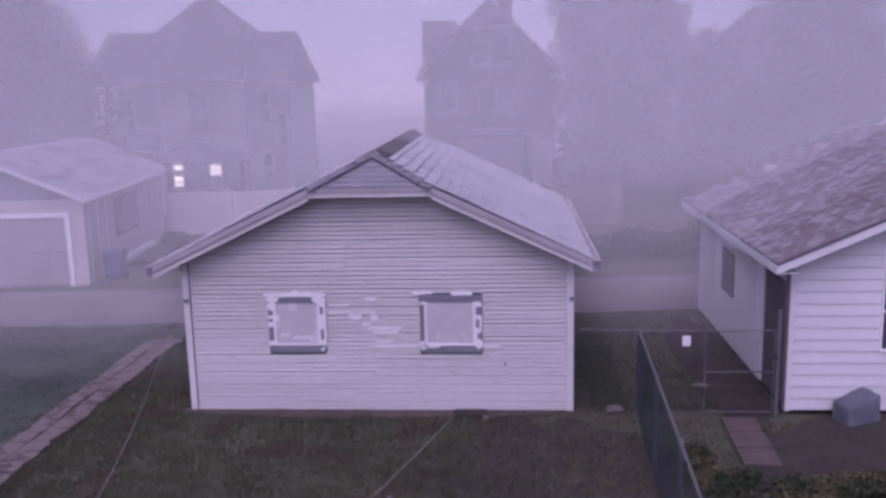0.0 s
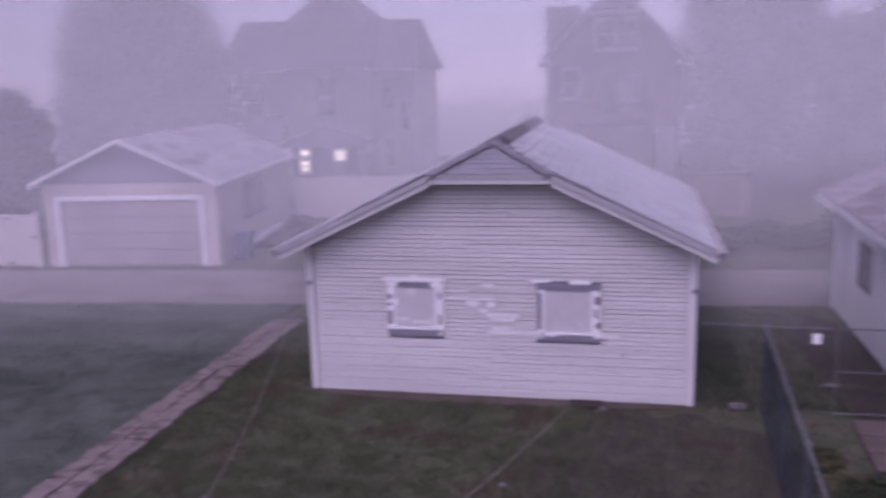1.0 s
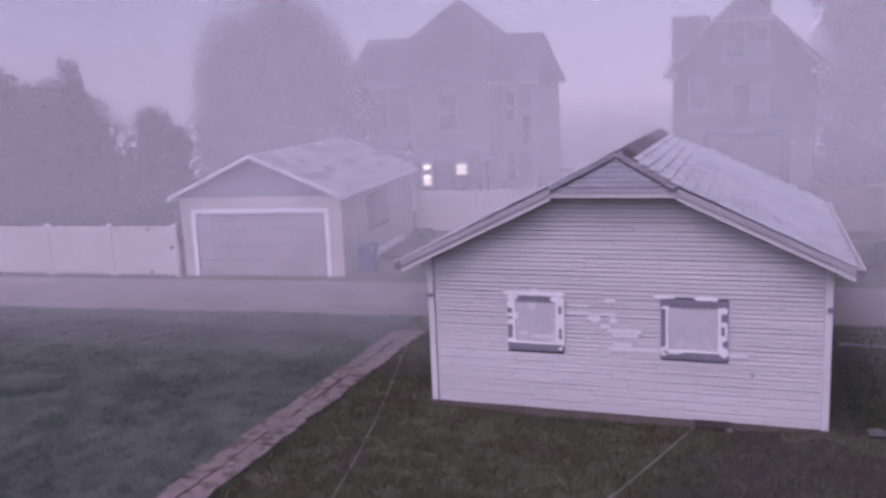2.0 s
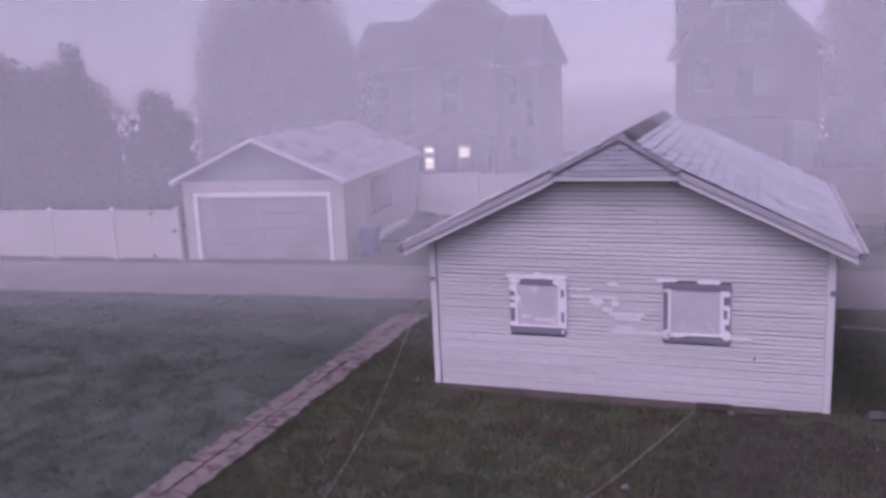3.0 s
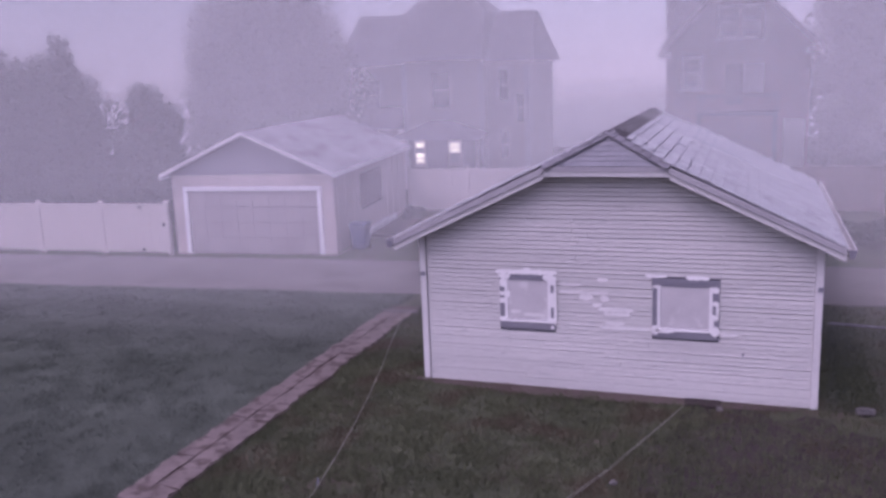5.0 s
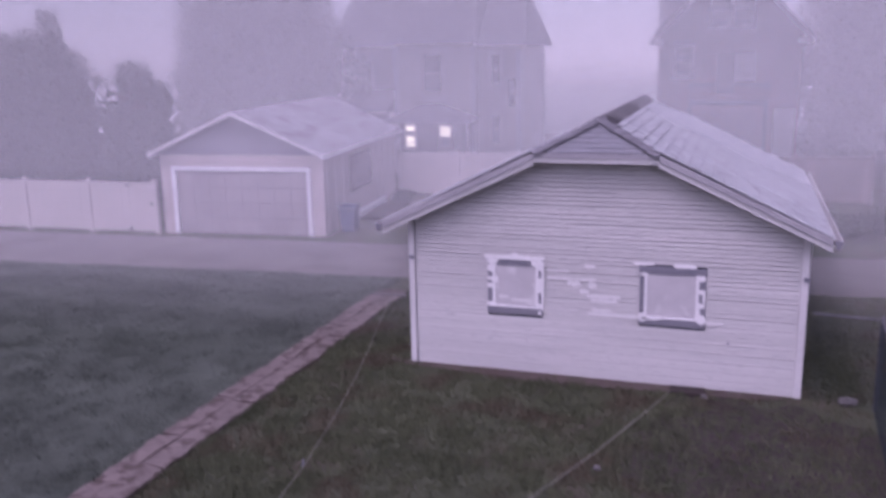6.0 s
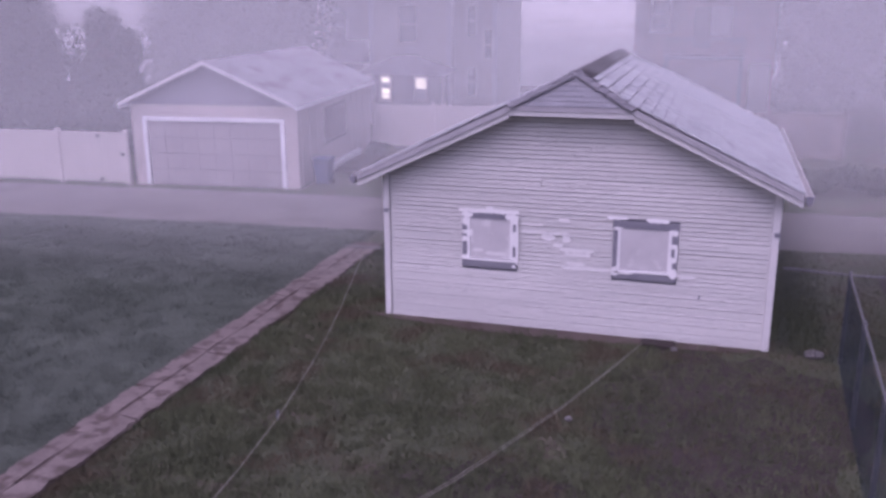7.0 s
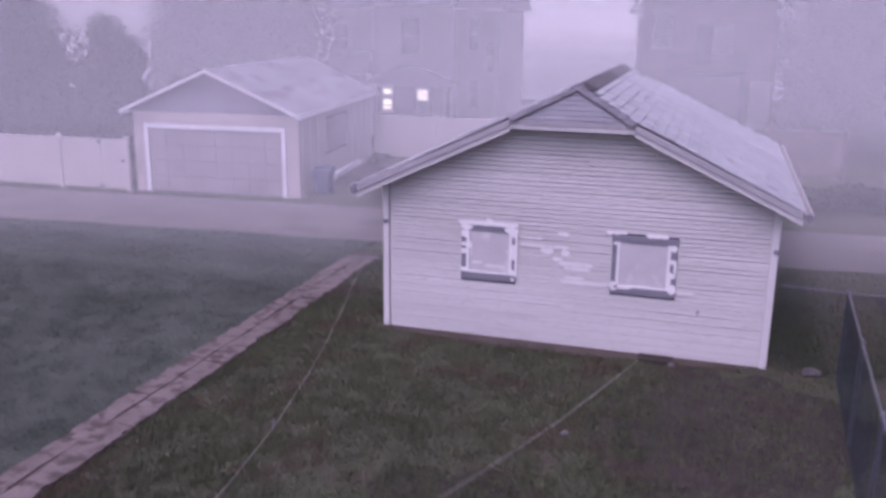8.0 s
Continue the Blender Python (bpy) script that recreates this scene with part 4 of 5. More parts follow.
# porch with its little hipped roof; lamps burn behind two windows
porch = part("porch", boxed(-1.35, 2.75, -1.7, -1.6, 0, 0.5), M["tan"], ha)
bm = bmesh.new()
v = [bm.verts.new(p) for p in ((-1.55, -2.0, 2.3), (2.95, -2.0, 2.3), (2.95, -0.2, 2.45), (-1.55, -0.2, 2.45), (0.2, -0.7, 3.1), (1.2, -0.7, 3.1))]
for f in ((0, 1, 5, 4), (1, 2, 5), (2, 3, 4, 5), (3, 0, 4), (3, 2, 1, 0)):
    bm.faces.new([v[i] for i in f])
part("porch_roof", bm, M["roof_far"], ha)
for x in (-1.35, 2.75):
    part("porch_post", boxed(x - 0.07, x + 0.07, -1.75, -1.6, 0.5, 2.3), M["tan"], ha)
part("porch_back", boxed(-1.24, 2.64, -0.26, -0.2, 0, 2.4), M["dark_plum"], ha, "dark porch wall")
house_window(ha, -0.72, -0.30, 1.05, 2.05, -0.28, [M["lit_soft"], M["lit"], M["curtain"], M["lit"]], M["tan"], rows=4, label="window lit from inside")
house_window(ha, 0.98, 1.5, 1.05, 2.05, -0.28, [M["curtain"], M["lit_soft"]], M["tan"], label="window lit from inside")
house_window(ha, 4.05, 4.4, 2.9, 4.2, 0.6, M["pane"], M["cream"])
bm = bmesh.new()
v = [bm.verts.new(p) for p in ((-3.6, -1.2, 2.75), (-1.3, -1.2, 2.75), (-1.3, 0.6, 3.7), (-3.6, 0.6, 3.7), (-3.6, 0.6, 2.6), (-1.3, 0.6, 2.6))]
for f in ((0, 1, 2, 3), (0, 4, 5, 1), (0, 3, 4), (1, 5, 2), (4, 3, 2, 5)):
    bm.faces.new([v[i] for i in f])
part("side_porch_roof", bm, M["roof_far"], ha)
part("side_porch_wall", boxed(-3.5, -1.3, -1.0, 0.6, 0, 2.7), M["tan"], ha)
part("downpipe", rod(bmesh.new(), (-4.9, 0.45, 0), (-4.9, 0.45, 4.6), 0.09, 8), M["white_far"], ha)
part("downpipe", rod(bmesh.new(), (-4.9, 0.45, 4.6), (-5.5, 0.3, 5.3), 0.09, 8), M["white_far"], ha)

# ---- brick house ----
hb = thing("house", pose(-0.8, 44.0, 0), "dull red brick house with clipped white-trimmed gable", "house")
bm = bmesh.new()
prism(bm, [(-3.1, 0), (3.25, 0), (3.25, 6.25), (1.3, 8.15), (-1.1, 8.15), (-3.1, 6.3)], "y", 0.0, 9.0)
part("wall", bm, M["brick"], hb)
bm = bmesh.new()
for sx in (-1, 1):
    slab_of(bm, [(0.1 + sx * 1.25, -0.5, 8.25), (0.1 + sx * 3.42, -0.5, 6.1), (0.1 + sx * 3.42, 9.4, 6.1), (0.1 + sx * 0.0, 9.4, 9.6), (0.1, 1.6, 9.6)], 0.15)
slab_of(bm, [(-1.15, -0.5, 8.2), (1.35, -0.5, 8.2), (0.1, 1.6, 9.6)], 0.15)
part("roof", bm, M["roof_far"], hb)
for sx in (-1, 1):
    part("rake_board", prism(bmesh.new(), [(0.1 + sx * 1.25, 8.15), (0.1 + sx * 3.42, 5.95), (0.1 + sx * 3.42, 5.7), (0.1 + sx * 1.25, 7.92)], "y", -0.58, -0.51), M["white_far"], hb)
    part("eave_return", boxed(0.1 + sx * 3.25 - 0.3, 0.1 + sx * 3.25 + 0.3, -0.6, -0.2, 5.55, 5.8), M["white_far"], hb)
part("hip_fascia", boxed(-1.15, 1.35, -0.58, -0.5, 7.95, 8.17), M["white_far"], hb)
part("chimney", boxed(0.55, 1.25, 1.0, 1.8, 7.6, 10.4), M["brick"], hb)
part("side_dormer", boxed(-3.4, -1.7, 3.0, 6.5, 6.0, 8.6), M["roof_far"], hb)
house_window(hb, -0.75, 0.1, 6.4, 7.7, 0.0, M["pane"], M["white_far"], rows=2)
house_window(hb, 0.25, 1.1, 6.4, 7.7, 0.0, M["pane"], M["white_far"], rows=2)
house_window(hb, -2.28, -1.55, 4.15, 5.45, 0.0, M["pane"], M["white_far"], rows=2)
part("balcony_door", boxed(-0.4, 0.35, -0.04, 0.05, 3.3, 5.15), M["dark"], hb, "dark balcony door")
part("blind", boxed(0.37, 1.27, -0.06, 0.05, 3.85, 5.15), M["curtain"], hb, "pale drawn blind")
part("balcony_floor", boxed(-1.6, 1.9, -1.3, 0.0, 2.85, 3.0), M["dark_plum"], hb)
part("balcony_rail", boxed(-1.6, 1.9, -1.3, -1.24, 3.72, 3.82), M["dark_plum"], hb)
for k in range(24):
    part("baluster", boxed(-1.58 + k * 0.15, -1.53 + k * 0.15, -1.29, -1.25, 3.0, 3.72), M["dark_plum"], hb)
for x in (-1.5, 1.8):
    part("balcony_post", boxed(x - 0.08, x + 0.08, -1.3, -1.14, 0, 2.85), M["dark_plum"], hb)
part("lower_door", boxed(2.2, 3.1, -0.05, 0.05, 0.3, 2.6), M["white_far"], hb, "white back door")


# ---- trees ----
def tree(m, height, radii, n, size, seed, material, label, trunk_r=0.28, lumps=46, conic=0.0):
    t = thing("tree", m, label, "tree")
    g = random.Random(seed)
    bm = bmesh.new()
    zc = height - radii[2]
    pts = [Vector((0, 0, -0.1))]
    for i in range(5):
        pts.append(Vector((g.uniform(-0.15, 0.15), g.uniform(-0.15, 0.15), (i + 1) * height * 0.17)))
    for i in range(5):
        rod(bm, pts[i], pts[i + 1], trunk_r * (1 - i * 0.17), 9, trunk_r * (1 - (i + 1) * 0.17))
    for i in range(11):
        a = g.uniform(0, 2 * math.pi)
        s0 = pts[1 + i % 5]
        ez_ = min(s0.z + g.uniform(0.1, 0.35) * height, height * 0.84)
        reach = 0.62 * (1 - conic * ez_ / height)
        e = Vector((radii[0] * reach * math.cos(a), radii[1] * reach * math.sin(a), ez_))
        mid = (s0 + e) / 2 + Vector((0, 0, -0.1 * height * g.random()))
        rod(bm, s0, mid, trunk_r * 0.42, 6, trunk_r * 0.25)
        rod(bm, mid, e, trunk_r * 0.25, 6, 0.02)
    part("trunk", bm, M["bark"], t)
    q = leaves(n, (0, 0, zc), radii, size, seed, lumps=lumps, floor=0.4, core=0.35)
    if conic:
        c2 = q.mean(axis=1, keepdims=True)
        k = 1 - conic * np.clip((c2[:, :, 2:] - (zc - radii[2])) / (2 * radii[2]), 0, 1)
        q[:, :, :2] = (q - c2)[:, :, :2] + c2[:, :, :2] * k
    part("crown", quick_tris("crown", q, material, 4), None, t)
    return t


tree(pose(-27.6, 30.0, 0), 6.9, (3.1, 2.4, 3.3), 40000, 0.10, 21, M["leaf_dark"], "dark rounded tree behind the vinyl fence", 0.28, 120)
tree(pose(-26.2, 29.2, 0), 7.6, (0.9, 0.9, 3.3), 7000, 0.11, 22, M["leaf_dark"], "slim dark tree rising from the hedge", 0.18, 40, 0.3)
tree(pose(-23.2, 30.5, 0), 5.1, (1.5, 1.6, 2.3), 14000, 0.095, 23, M["leaf_dark"], "small dark tree behind the fence", 0.18, 24)
tree(pose(-20.9, 36.5, 0), 10.9, (5.7, 3.4, 5.8), 120000, 0.095, 24, M["leaf"], "tall broad tree behind the garage", 0.4, 210, 0.42)
tree(pose(-33.0, 31.0, 0), 7.2, (4.2, 3.0, 3.3), 20000, 0.15, 25, M["leaf_dark"], "dark broad tree behind the vinyl fence")
tree(pose(6.6, 53.5, 0), 12.8, (5.2, 3.0, 6.2), 36000, 0.19, 26, M["leaf"], "pale distant tree in the fog", 0.4, 50, 0.15)
tree(pose(17.0, 52.0, 0), 12.4, (5.6, 4.0, 6.0), 26000, 0.2, 27, M["leaf"], "tall tree mass in the fog", 0.45, 60, 0.1)
tree(pose(25.5, 44.0, 0), 11.5, (5.4, 4.0, 5.6), 14000, 0.22, 28, M["leaf"], "tall tree beyond the neighbouring garage", 0.45, 50, 0.1)
tree(pose(13.6, 45.5, 0), 5.2, (3.4, 1.8, 2.5), 9000, 0.16, 29, M["leaf_dark"], "dark bushy tree across the lane", 0.2, 34)
tree(pose(12.0, 53.0, 0), 9.0, (2.6, 2.2, 4.4), 14000, 0.18, 36, M["leaf"], "hazy tree between two taller ones", 0.3, 50)
for i, (x, y, r, h, sd_) in enumerate(((-31.0, 27.5, 2.2, 1.5, 71), (-27.5, 27.2, 2.2, 1.7, 72), (-24.2, 27.4, 2.0, 1.5, 73), (-21.2, 27.8, 1.9, 1.5, 74), (-18.6, 28.2, 1.2, 1.4, 75))):
    shrub("hedge_shrub", pose(x, y, 0), (r, 1.1, h), 5200, 0.11, sd_, M["leaf_dark"], "dark shrub behind the vinyl fence", group="shrubs behind the vinyl fence")
for i, (x, y, r, h, sd_) in enumerate(((2.9, 27.6, 1.2, 0.40, 31), (4.6, 27.8, 1.5, 0.52, 32), (6.5, 28.0, 1.5, 0.70, 33), (8.6, 28.2, 1.6, 0.9, 34))):
    shrub("hedge_shrub", pose(x, y, 0), (r, 0.9, h), 4200, 0.09, sd_, M["leaf"], "dull green shrub along the lane", group="shrubs along the lane")
for i, (x, y, r, h, sd_) in enumerate(((4.4, 44.5, 2.3, 2.0, 61), (9.0, 44.5, 2.9, 2.1, 62), (13.5, 42.0, 2.8, 1.9, 63), (18.5, 42.0, 3.0, 1.8, 64), (24.0, 42.0, 3.2, 1.9, 65))):
    shrub("far_shrub", pose(x, y, 0), (r, 1.2, h), 4200, 0.15, sd_, M["leaf"], "large dull green shrub in the fog", group="shrubs in the fog")
for i, (x, y, r, h, sd_) in enumerate(((2.95, 11.5, 0.6, 0.11, 41), (3.9, 11.0, 0.7, 0.17, 42), (4.75, 11.5, 0.65, 0.13, 43), (5.6, 11.2, 0.7, 0.15, 44), (3.3, 10.2, 0.7, 0.17, 46), (2.75, 12.5, 0.4, 0.08, 45))):
    shrub("garden_shrub", pose(x, y, 0), (r, 0.6, h), 2600, 0.030, sd_, M["leaf_gold"], "yellowing green garden shrub near the fence", group="garden shrubs")

# ---- cracked concrete path ----
path = thing("pavement", pose(PX, 0, 0), "narrow cracked pinkish concrete garden path", "path", kind="structure")
bm = bmesh.new()
n = 60
va = [bm.verts.new((-0.37 + 0.05 * noise.noise((i * 0.8, 0, 0)), 3.0 + i * 15.9 / n, 0.024)) for i in range(n + 1)]
vb = [bm.verts.new((0.36 + 0.05 * noise.noise((i * 0.8, 5, 0)), 3.0 + i * 15.9 / n, 0.024)) for i in range(n + 1)]
for i in range(n):
    bm.faces.new((va[i], vb[i], vb[i + 1], va[i + 1]))
part("bedding", bm, M["slab_gap"], path)


def crack(y):
    """The split that wanders down the middle of the path, and its half width."""
    mid = 0.06 * noise.noise((y * 0.6, 1.3, 0)) + 0.02 * noise.noise((y * 4.0, 2.0, 0)) - 0.02
    return mid, 0.007 + 0.075 * max(0.0, noise.noise((y * 1.5, 7.7, 0)) - 0.05)


for side_x in (-1, 1):
    y = 3.0 + 0.4 * (side_x > 0)
    while y < 18.3:
        ln = min(rnd.uniform(0.5, 1.9), 18.5 - y)
        skew = rnd.uniform(-0.10, 0.10)
        top = rnd.uniform(0.046, 0.054)
        tip = rnd.uniform(-0.005, 0.005)
        k = max(3, int(ln / 0.13))
        inner, outer = [], []
        for q in range(k + 1):
            yy = y + ln * q / k
            mid, half = crack(yy)
            chip = 0.13 * max(0.0, noise.noise((yy * 2.3, side_x * 9.0, 0))) + 0.05 * noise.noise((yy * 9.0, side_x * 4.0, 0))
            end = 0.006 if q == 0 else -0.006 if q == k else 0.0
            inner.append((mid + side_x * half, yy + end))
            outer.append((side_x * (0.37 + 0.08 * noise.noise((yy * 0.9, side_x * 2.0, 0)) - chip), yy + end + skew))
        bm = bmesh.new()
        rows = []
        for z_of in (lambda a: 0.0, lambda a: top + tip * a / 0.35 + 0.004 * noise.noise((a * 9, y * 3, 0))):
            rows.append([[bm.verts.new((p[0], p[1], z_of(p[0]))) for p in line] for line in (inner, outer)])
        (li, lo_), (hi_, ho) = rows
        for q in range(k):
            bm.faces.new((hi_[q], ho[q], ho[q + 1], hi_[q + 1]))
            bm.faces.new((li[q], hi_[q], hi_[q + 1], li[q + 1]))
            bm.faces.new((lo_[q], ho[q], ho[q + 1], lo_[q + 1]))
        for q in (0, k):
            bm.faces.new((li[q], lo_[q], ho[q], hi_[q]))
        bmesh.ops.recalc_face_normals(bm, faces=bm.faces[:])
        part("slab", bm, M["slab"], path)
        y += ln
plank = thing("plank", pose(-7.55, 18.35, 0.04, 0, 0, 4), "pale board lying across the path's end", "board")
part("board", boxed(-0.42, 0.42, -0.07, 0.07, -0.01, 0.025, 0.006), M["stone"], plank)


# ---- cords stretched over the lawn ----
def cord(pts, label, r=0.006):
    cu = bpy.data.curves.new("cord", "CURVE")
    cu.dimensions = "3D"
    cu.bevel_depth = r
    cu.bevel_resolution = 2
    sp = cu.splines.new("POLY")
    sp.points.add(len(pts) - 1)
    for p, q in zip(sp.points, pts):
        p.co = (*q, 1)
    cu.materials.append(M["rope"])
    return tagged(new("cord", cu), label, "cord")


cord([(-7.60, 19.0, 0.05), (-7.0, 16.6, 0.05), (-6.42, 14.48, 0.05), (-6.1, 13.2, 0.05), (-5.80, 11.9, 0.05), (-5.58, 10.8, 0.05), (-5.41, 9.88, 0.05), (-5.24, 8.52, 0.05), (-5.18, 7.8, 0.05), (-5.1, 6.0, 0.05)], "pale cord stretched over the lawn to the path")
for dx, label in ((0.0, "pale cord stretched from the shed over the lawn"), (0.05, "second pale cord beside the first")):
    cord([(-0.81, 14.25, 0.05), (-1.27 + dx * 0.3, 12.8, 0.05), (-1.73 + dx * 0.6, 11.4, 0.05), (-2.08 + dx * 0.8, 10.5, 0.05), (-2.43 + dx, 9.63, 0.05), (-2.69 + dx, 9.0, 0.05), (-2.93 + dx, 8.5, 0.05), (-4.0 + dx, 6.2, 0.05)], label, 0.0042)
kn = thing("peg", pose(-5.47, 10.0, 0.03), "small dark peg on the cord", "peg")
part("shaft", rod(bmesh.new(), (0, 0, -0.05), (0.02, 0.0, 0.09), 0.02, 8, 0.014), M["bare"], kn)


# ---- grass ----
def grass(n, x0, x1, y0, y1, seed):
    g = np.random.default_rng(seed)
    x = x0 + (x1 - x0) * g.random(n)
    y = y0 + (y1 - y0) * g.random(n) ** 1.15
    keep = ~((np.abs(x - PX) < 0.20 + 0.20 * g.random(n)) & (y < 18.4)) & ~((x > -5.5) & (x < 1.1) & (y > 14.4))
    lane = 19.9 + math.tan(LANE) * (x + 8.8)
    keep &= y < lane - 0.03
    # thin out where the earth lies bare
    bare = ((np.abs(x + 1.9) < 3.4) & (y > 14.1)) | (((x - 1.2) / 2.1) ** 2 + ((y - 11.6) / 3.6) ** 2 < 0.5 + 0.5 * g.random(n))
    keep &= ~(bare & (g.random(n) < 0.6))
    # tufts: thinner and lower in some spots a hand's breadth or two across
    tuft = np.random.default_rng(seed + 100).random((400, 400))
    spot = tuft[((x + 60 + g.normal(size=n) * 0.05) / 0.26).astype(int) % 400, ((y + g.normal(size=n) * 0.05) / 0.32).astype(int) % 400]
    keep &= ~((spot < 0.45) & (g.random(n) < 0.5))
    x, y, spot = x[keep], y[keep], spot[keep]
    n = len(x)
    h = (0.030 + 0.045 * g.random(n)) * (0.7 + 0.6 * spot)
    a = g.random(n) * 2 * math.pi
    w = 0.005 + 0.006 * g.random(n)
    lean = g.normal(size=(n, 2)) * 0.035
    p0 = np.stack([x - np.cos(a) * w, y - np.sin(a) * w, np.full(n, -0.02)], 1)
    p1 = np.stack([x + np.cos(a) * w, y + np.sin(a) * w, np.full(n, -0.02)], 1)
    p2 = np.stack([x + lean[:, 0], y + lean[:, 1], h], 1)
    return np.stack([p0, p1, p2], 1)


gr = part("grass", quick_tris("grass", np.concatenate([grass(330000, -7.30, 2.1, 6.5, 21.5, 51), grass(20000, 2.2, 6.5, 7.0, 14.0, 52), grass(20000, 1.2, 4.5, 14.5, 21.5, 53)]), M["blade"], 3), None)
lw = part("grass", quick_tris("grass", grass(420000, -21.5, -7.80, 6.5, 21.0, 54), M["blade_frost"], 3), None)
tagged(lw, "frosted grey-green lawn beside the path", "grass", kind="stuff")
tagged(gr, "short damp dull green lawn grass", "grass", kind="stuff")

# ---- fog ----
for i, (y, amount, foot, rise, high) in enumerate(((15.6, 0.10, 0.0, 1.7, 70), (18.8, 0.15, 0.0, 1.7, 70), (24.2, 0.08, 0.0, 2.6, 70), (29.0, 0.07, 0.0, 2.6, 70), (36.6, 0.19, 0.0, 2.6, 70), (47.2, 0.26, 0.0, 0.6, 70), (60.0, 0.85, 5.2, 2.0, 5.2))):
    bm = bmesh.new()
    v = [bm.verts.new(p) for p in ((-160, 0, 0.01), (160, 0, 0.01), (160, 0, high), (-160, 0, high))]
    bm.faces.new(v)
    fog = part("fog", bm, mist("fog_veil_" + "abcdefg"[i], amount, foot, rise))
    fog.matrix_basis = pose(0, y, 0, 0, 0, 8)
    tagged(fog, "thin bank of pale morning fog", "fog", "banks of fog", "structure")
# glowing curved sheet that closes off the distance, haze and dawn light painted on it
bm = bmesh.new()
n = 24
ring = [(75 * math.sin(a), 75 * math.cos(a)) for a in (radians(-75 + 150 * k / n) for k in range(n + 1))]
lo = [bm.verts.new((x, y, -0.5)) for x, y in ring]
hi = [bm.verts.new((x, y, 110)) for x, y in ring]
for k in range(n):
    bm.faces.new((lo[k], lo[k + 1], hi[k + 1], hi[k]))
tagged(part("backdrop", bm, M["fog_glow"]), "glowing pale lavender backdrop of fog closing off the distance", "fog", kind="structure")

# ---- shingles of the near roofs ----
def shingle_mesh(name, w, ln, th, material):
    bm = bmesh.new()
    v = [bm.verts.new(p) for p in ((0.0035, 0, 0), (w - 0.0035, 0, 0), (w - 0.0035, ln, 0), (0.0035, ln, 0), (0.0035, 0, th), (w - 0.0035, 0, th), (w - 0.0035, ln, th * 0.4), (0.0035, ln, th * 0.4))]
    for f in ((0, 3, 2, 1), (4, 5, 6, 7), (0, 1, 5, 4), (1, 2, 6, 5), (2, 3, 7, 6), (3, 0, 4, 7)):
        bm.faces.new([v[i] for i in f])
    return mesh_of(name, bm, material)


def lay(parent, me, origin, along, up, cols, rows, w, expo, limit, material, inside=None, jitter=0.004, half=None):
    """Shingles in half-lapped courses from the eave up; the first ones are parts, those past the limit one joined part."""
    along, up = Vector(along).normalized(), Vector(up).normalized()
    nrm = along.cross(up)
    if nrm.z < 0:
        nrm = -nrm
    spots = []
    for r in range(rows):
        for k in range(-1, cols + 1):
            p = Vector(origin) + along * (k * w + (r % 2) * w * 0.5 + (rnd.uniform(-0.01, 0.01) if k > 0 else 0.0)) + up * (r * expo) + nrm * (0.004 + rnd.uniform(0, jitter))
            mid = p + along * w * 0.5 + up * expo * 0.5
            if inside is None or inside(mid):
                spots.append((p, me))
        if half is not None and r % 2:
            p = Vector(origin) + up * (r * expo) + nrm * 0.006
            if inside is None or inside(p + along * w * 0.25 + up * expo * 0.5):
                spots.append((p, half))
    spots.sort(key=lambda q: q[0].y)
    basis = Matrix((along, up, nrm)).transposed().to_4x4()
    rest = bmesh.new()
    for i, (p, piece) in enumerate(spots):
        m = Matrix.Translation(p) @ basis @ pose(0, 0, 0, 0, 0, rnd.uniform(-0.4, 0.4))
        if i < limit:
            part("shingle", piece, None, parent, "", m)
        else:
            tmp = piece.copy()
            tmp.transform(m)
            rest.from_mesh(tmp)
            bpy.data.meshes.remove(tmp)
    if len(rest.verts):
        tagged(part("shingles", rest, material, parent), kind="stuff")
    else:
        rest.free()


FW, FE = 0.32, 0.20
fm = shingle_mesh("shingle", FW, FE - 0.012, 0.020, M["frost"])
fh = shingle_mesh("shingle", FW / 2, FE - 0.012, 0.020, M["frost"])
up_r = (-EX, 0, RZ - EZ)
sl_len = math.hypot(EX, RZ - EZ)


def in_right(p):
    if not (YF + 0.01 < p.y < YB and p.z < RZ - 0.03):
        return False
    if p.z > HZ:
        k = (p.z - HZ) / (RZ - HZ)
        return YF + 0.01 + k * (AF - YF) < p.y < YB - k * (YB - AB)
    return True


lay(roof, fm, (EAVE[1][0] + 0.01, YF - 0.03, EAVE[1][1] + 0.002), (0, 1, 0), up_r, int((YB - YF) / FW), int(sl_len / FE), FW, FE, 300, M["frost"], in_right, half=fh)
lay(roof, fm, (-EAVE[-1][0] - 0.01, YF - 0.03, EAVE[-1][1] + 0.002), (0, 1, 0), (EX, 0, RZ - EZ), int((YB - YF) / FW), int(sl_len / FE), FW, FE, 0, M["frost"], in_right, half=fh)
# the clipped gable's own small slope, free of frost
hm = shingle_mesh("shingle", 0.30, 0.109, 0.016, M["shingle"])


def in_hip(p):
    k = (p.z - HZ) / (RZ - HZ)
    return 0 <= k < 0.99 and abs(p.x) < HX * (1 - k) - 0.02


lay(roof, hm, (-HX, YF, HZ), (1, 0, 0), (0, AF - YF, RZ - HZ), 7, 7, 0.30, 0.11, 200, M["shingle"], in_hip)


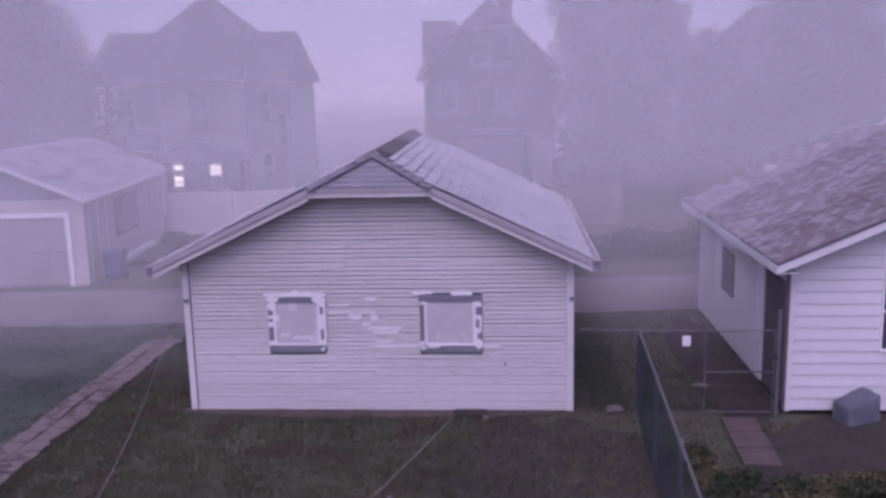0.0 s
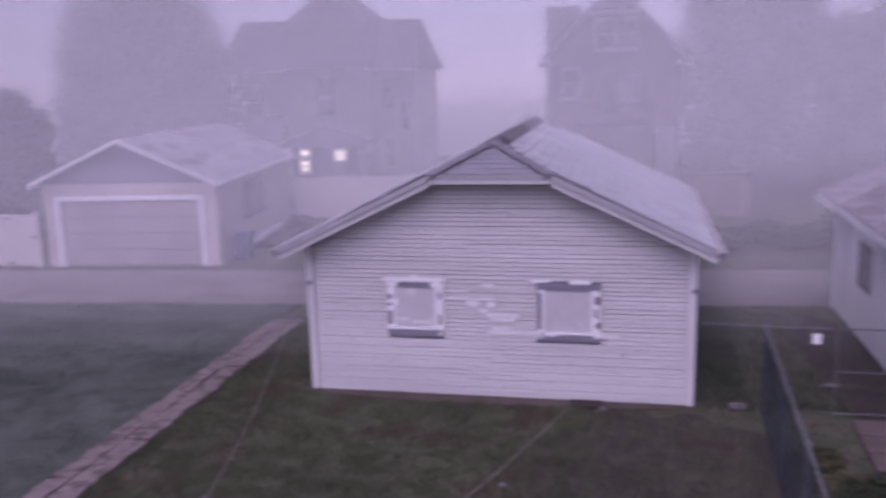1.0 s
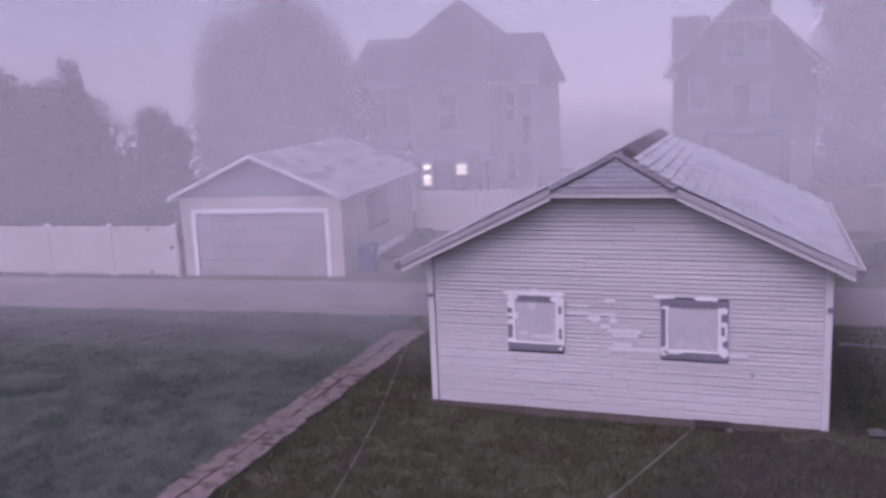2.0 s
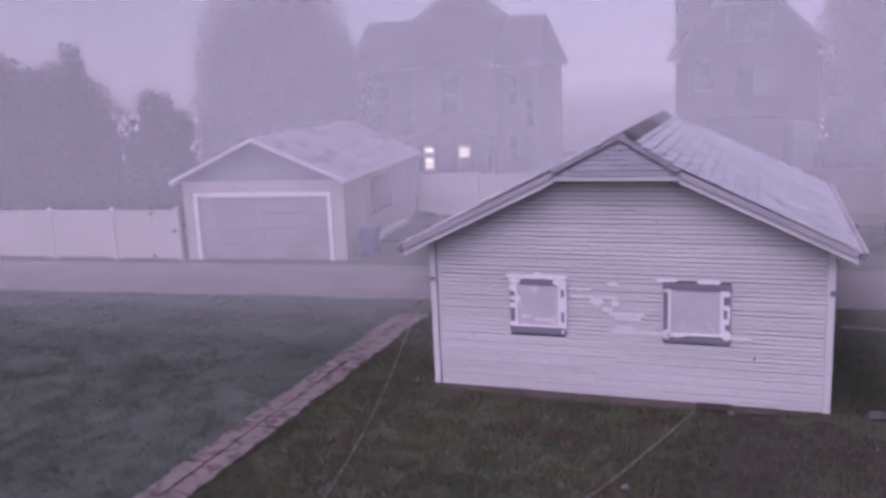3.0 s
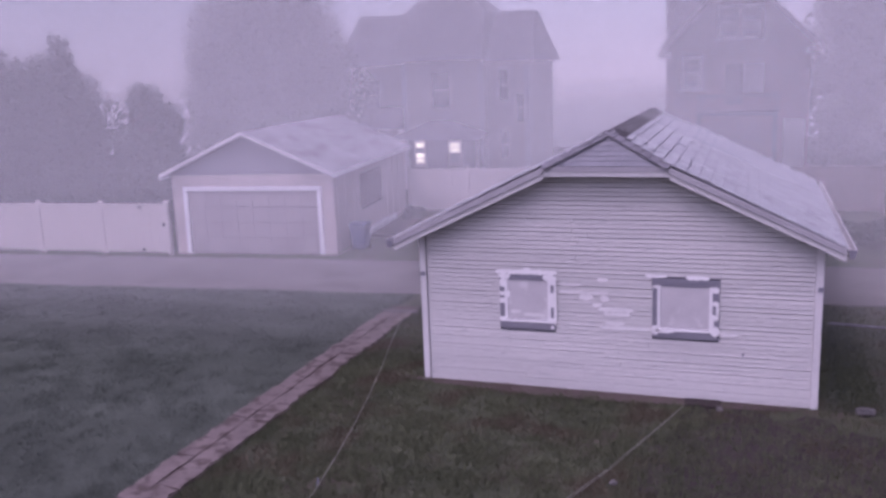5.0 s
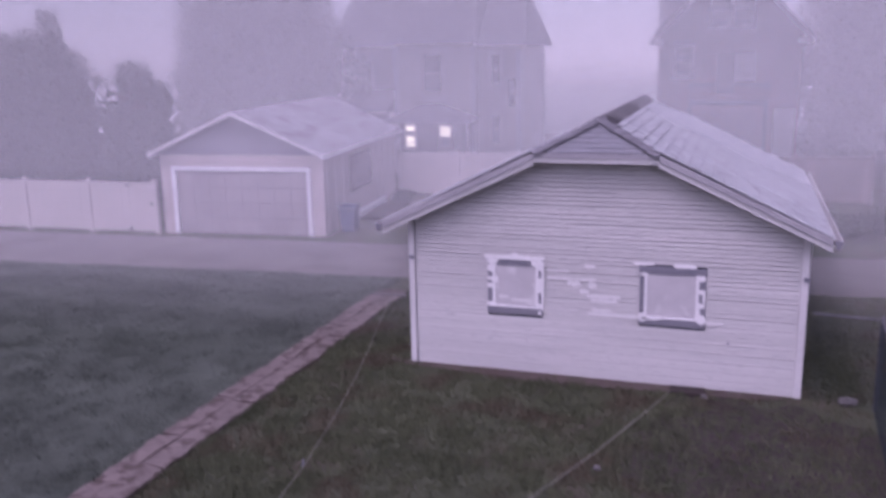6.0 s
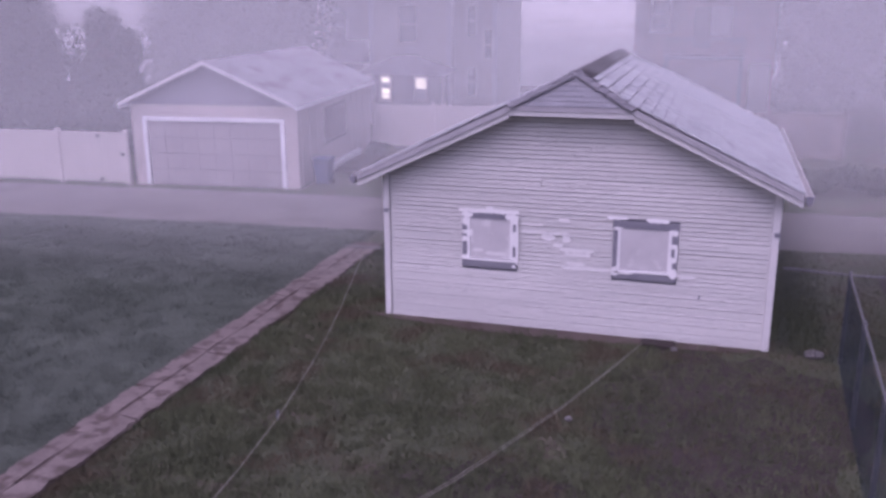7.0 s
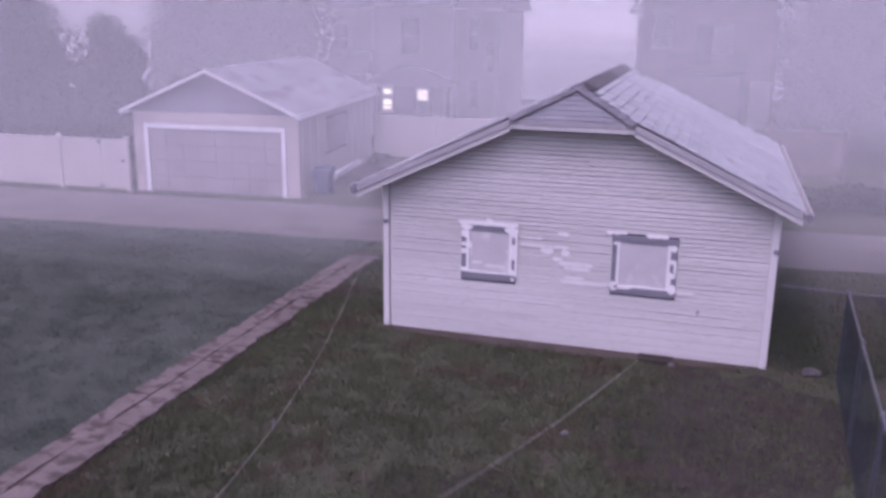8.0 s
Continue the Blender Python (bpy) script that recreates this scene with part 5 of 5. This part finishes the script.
def caps(parent, a, b, n, w, material, tilt):
    """Folded cap shingles along a ridge or hip line."""
    a, b = Vector(a), Vector(b)
    d = (b - a).normalized()
    side_v = d.cross(Vector((0, 0, 1))).normalized()
    up_v = side_v.cross(d)
    basis = Matrix((side_v, d, up_v)).transposed().to_4x4()
    ln = (b - a).length / n
    bm = bmesh.new()
    pr = [(-w, -w * tilt), (0, 0.0), (w, -w * tilt)]
    vs = []
    for y, lift in ((0.0, 0.022), (ln + 0.05, 0.006)):
        vs.append([bm.verts.new((x, y, z + lift)) for x, z in pr] + [bm.verts.new((x, y, z + lift - 0.014)) for x, z in pr])
    for k in range(2):
        bm.faces.new((vs[0][k], vs[0][k + 1], vs[1][k + 1], vs[1][k]))
        bm.faces.new((vs[0][3 + k + 1], vs[0][3 + k], vs[1][3 + k], vs[1][3 + k + 1]))
        for e in (0, 1):
            bm.faces.new((vs[e][k], vs[e][k + 1], vs[e][k + 4], vs[e][k + 3]))
    for e in (0, 2):
        bm.faces.new((vs[0][e], vs[1][e], vs[1][e + 3], vs[0][e + 3]))
    bmesh.ops.recalc_face_normals(bm, faces=bm.faces[:])
    me = mesh_of("ridge_cap", bm, material)
    for i in range(n):
        part("ridge_cap", me, None, parent, "", Matrix.Translation(a + d * ln * i) @ basis @ pose(0, 0, 0, 0, 0, rnd.uniform(-1.5, 1.5)))


caps(roof, (0, AF - 0.05, RZ + 0.012), (0, AB + 0.05, RZ + 0.012), 26, 0.25, M["cap"], 0.44)
for sx in (-1, 1):
    caps(roof, (sx * (HX + 0.03), YF - 0.03, HZ + 0.012), (0, AF, RZ + 0.02), 7, 0.13, M["hip_cap"], 0.35)
    caps(roof, (sx * HX, YB + 0.02, HZ + 0.01), (0, AB, RZ + 0.015), 6, 0.12, M["cap"], 0.35)

# neighbour: visible slope
pm = shingle_mesh("shingle", 0.42, 0.215, 0.010, M["patchy"])
ph = shingle_mesh("shingle", 0.21, 0.215, 0.010, M["patchy"])
n_run = NW / 2 + 0.35
lay(nroof, pm, (-0.35, -0.35, NE), (0, 1, 0), (n_run, 0, NR - NE), int((ND + 0.75) / 0.42), int(math.hypot(n_run, NR - NE) / 0.2), 0.42, 0.2, 300, M["patchy"],
    lambda p: -0.34 < p.y < ND + 0.39 and p.z < NR - 0.02, half=ph)
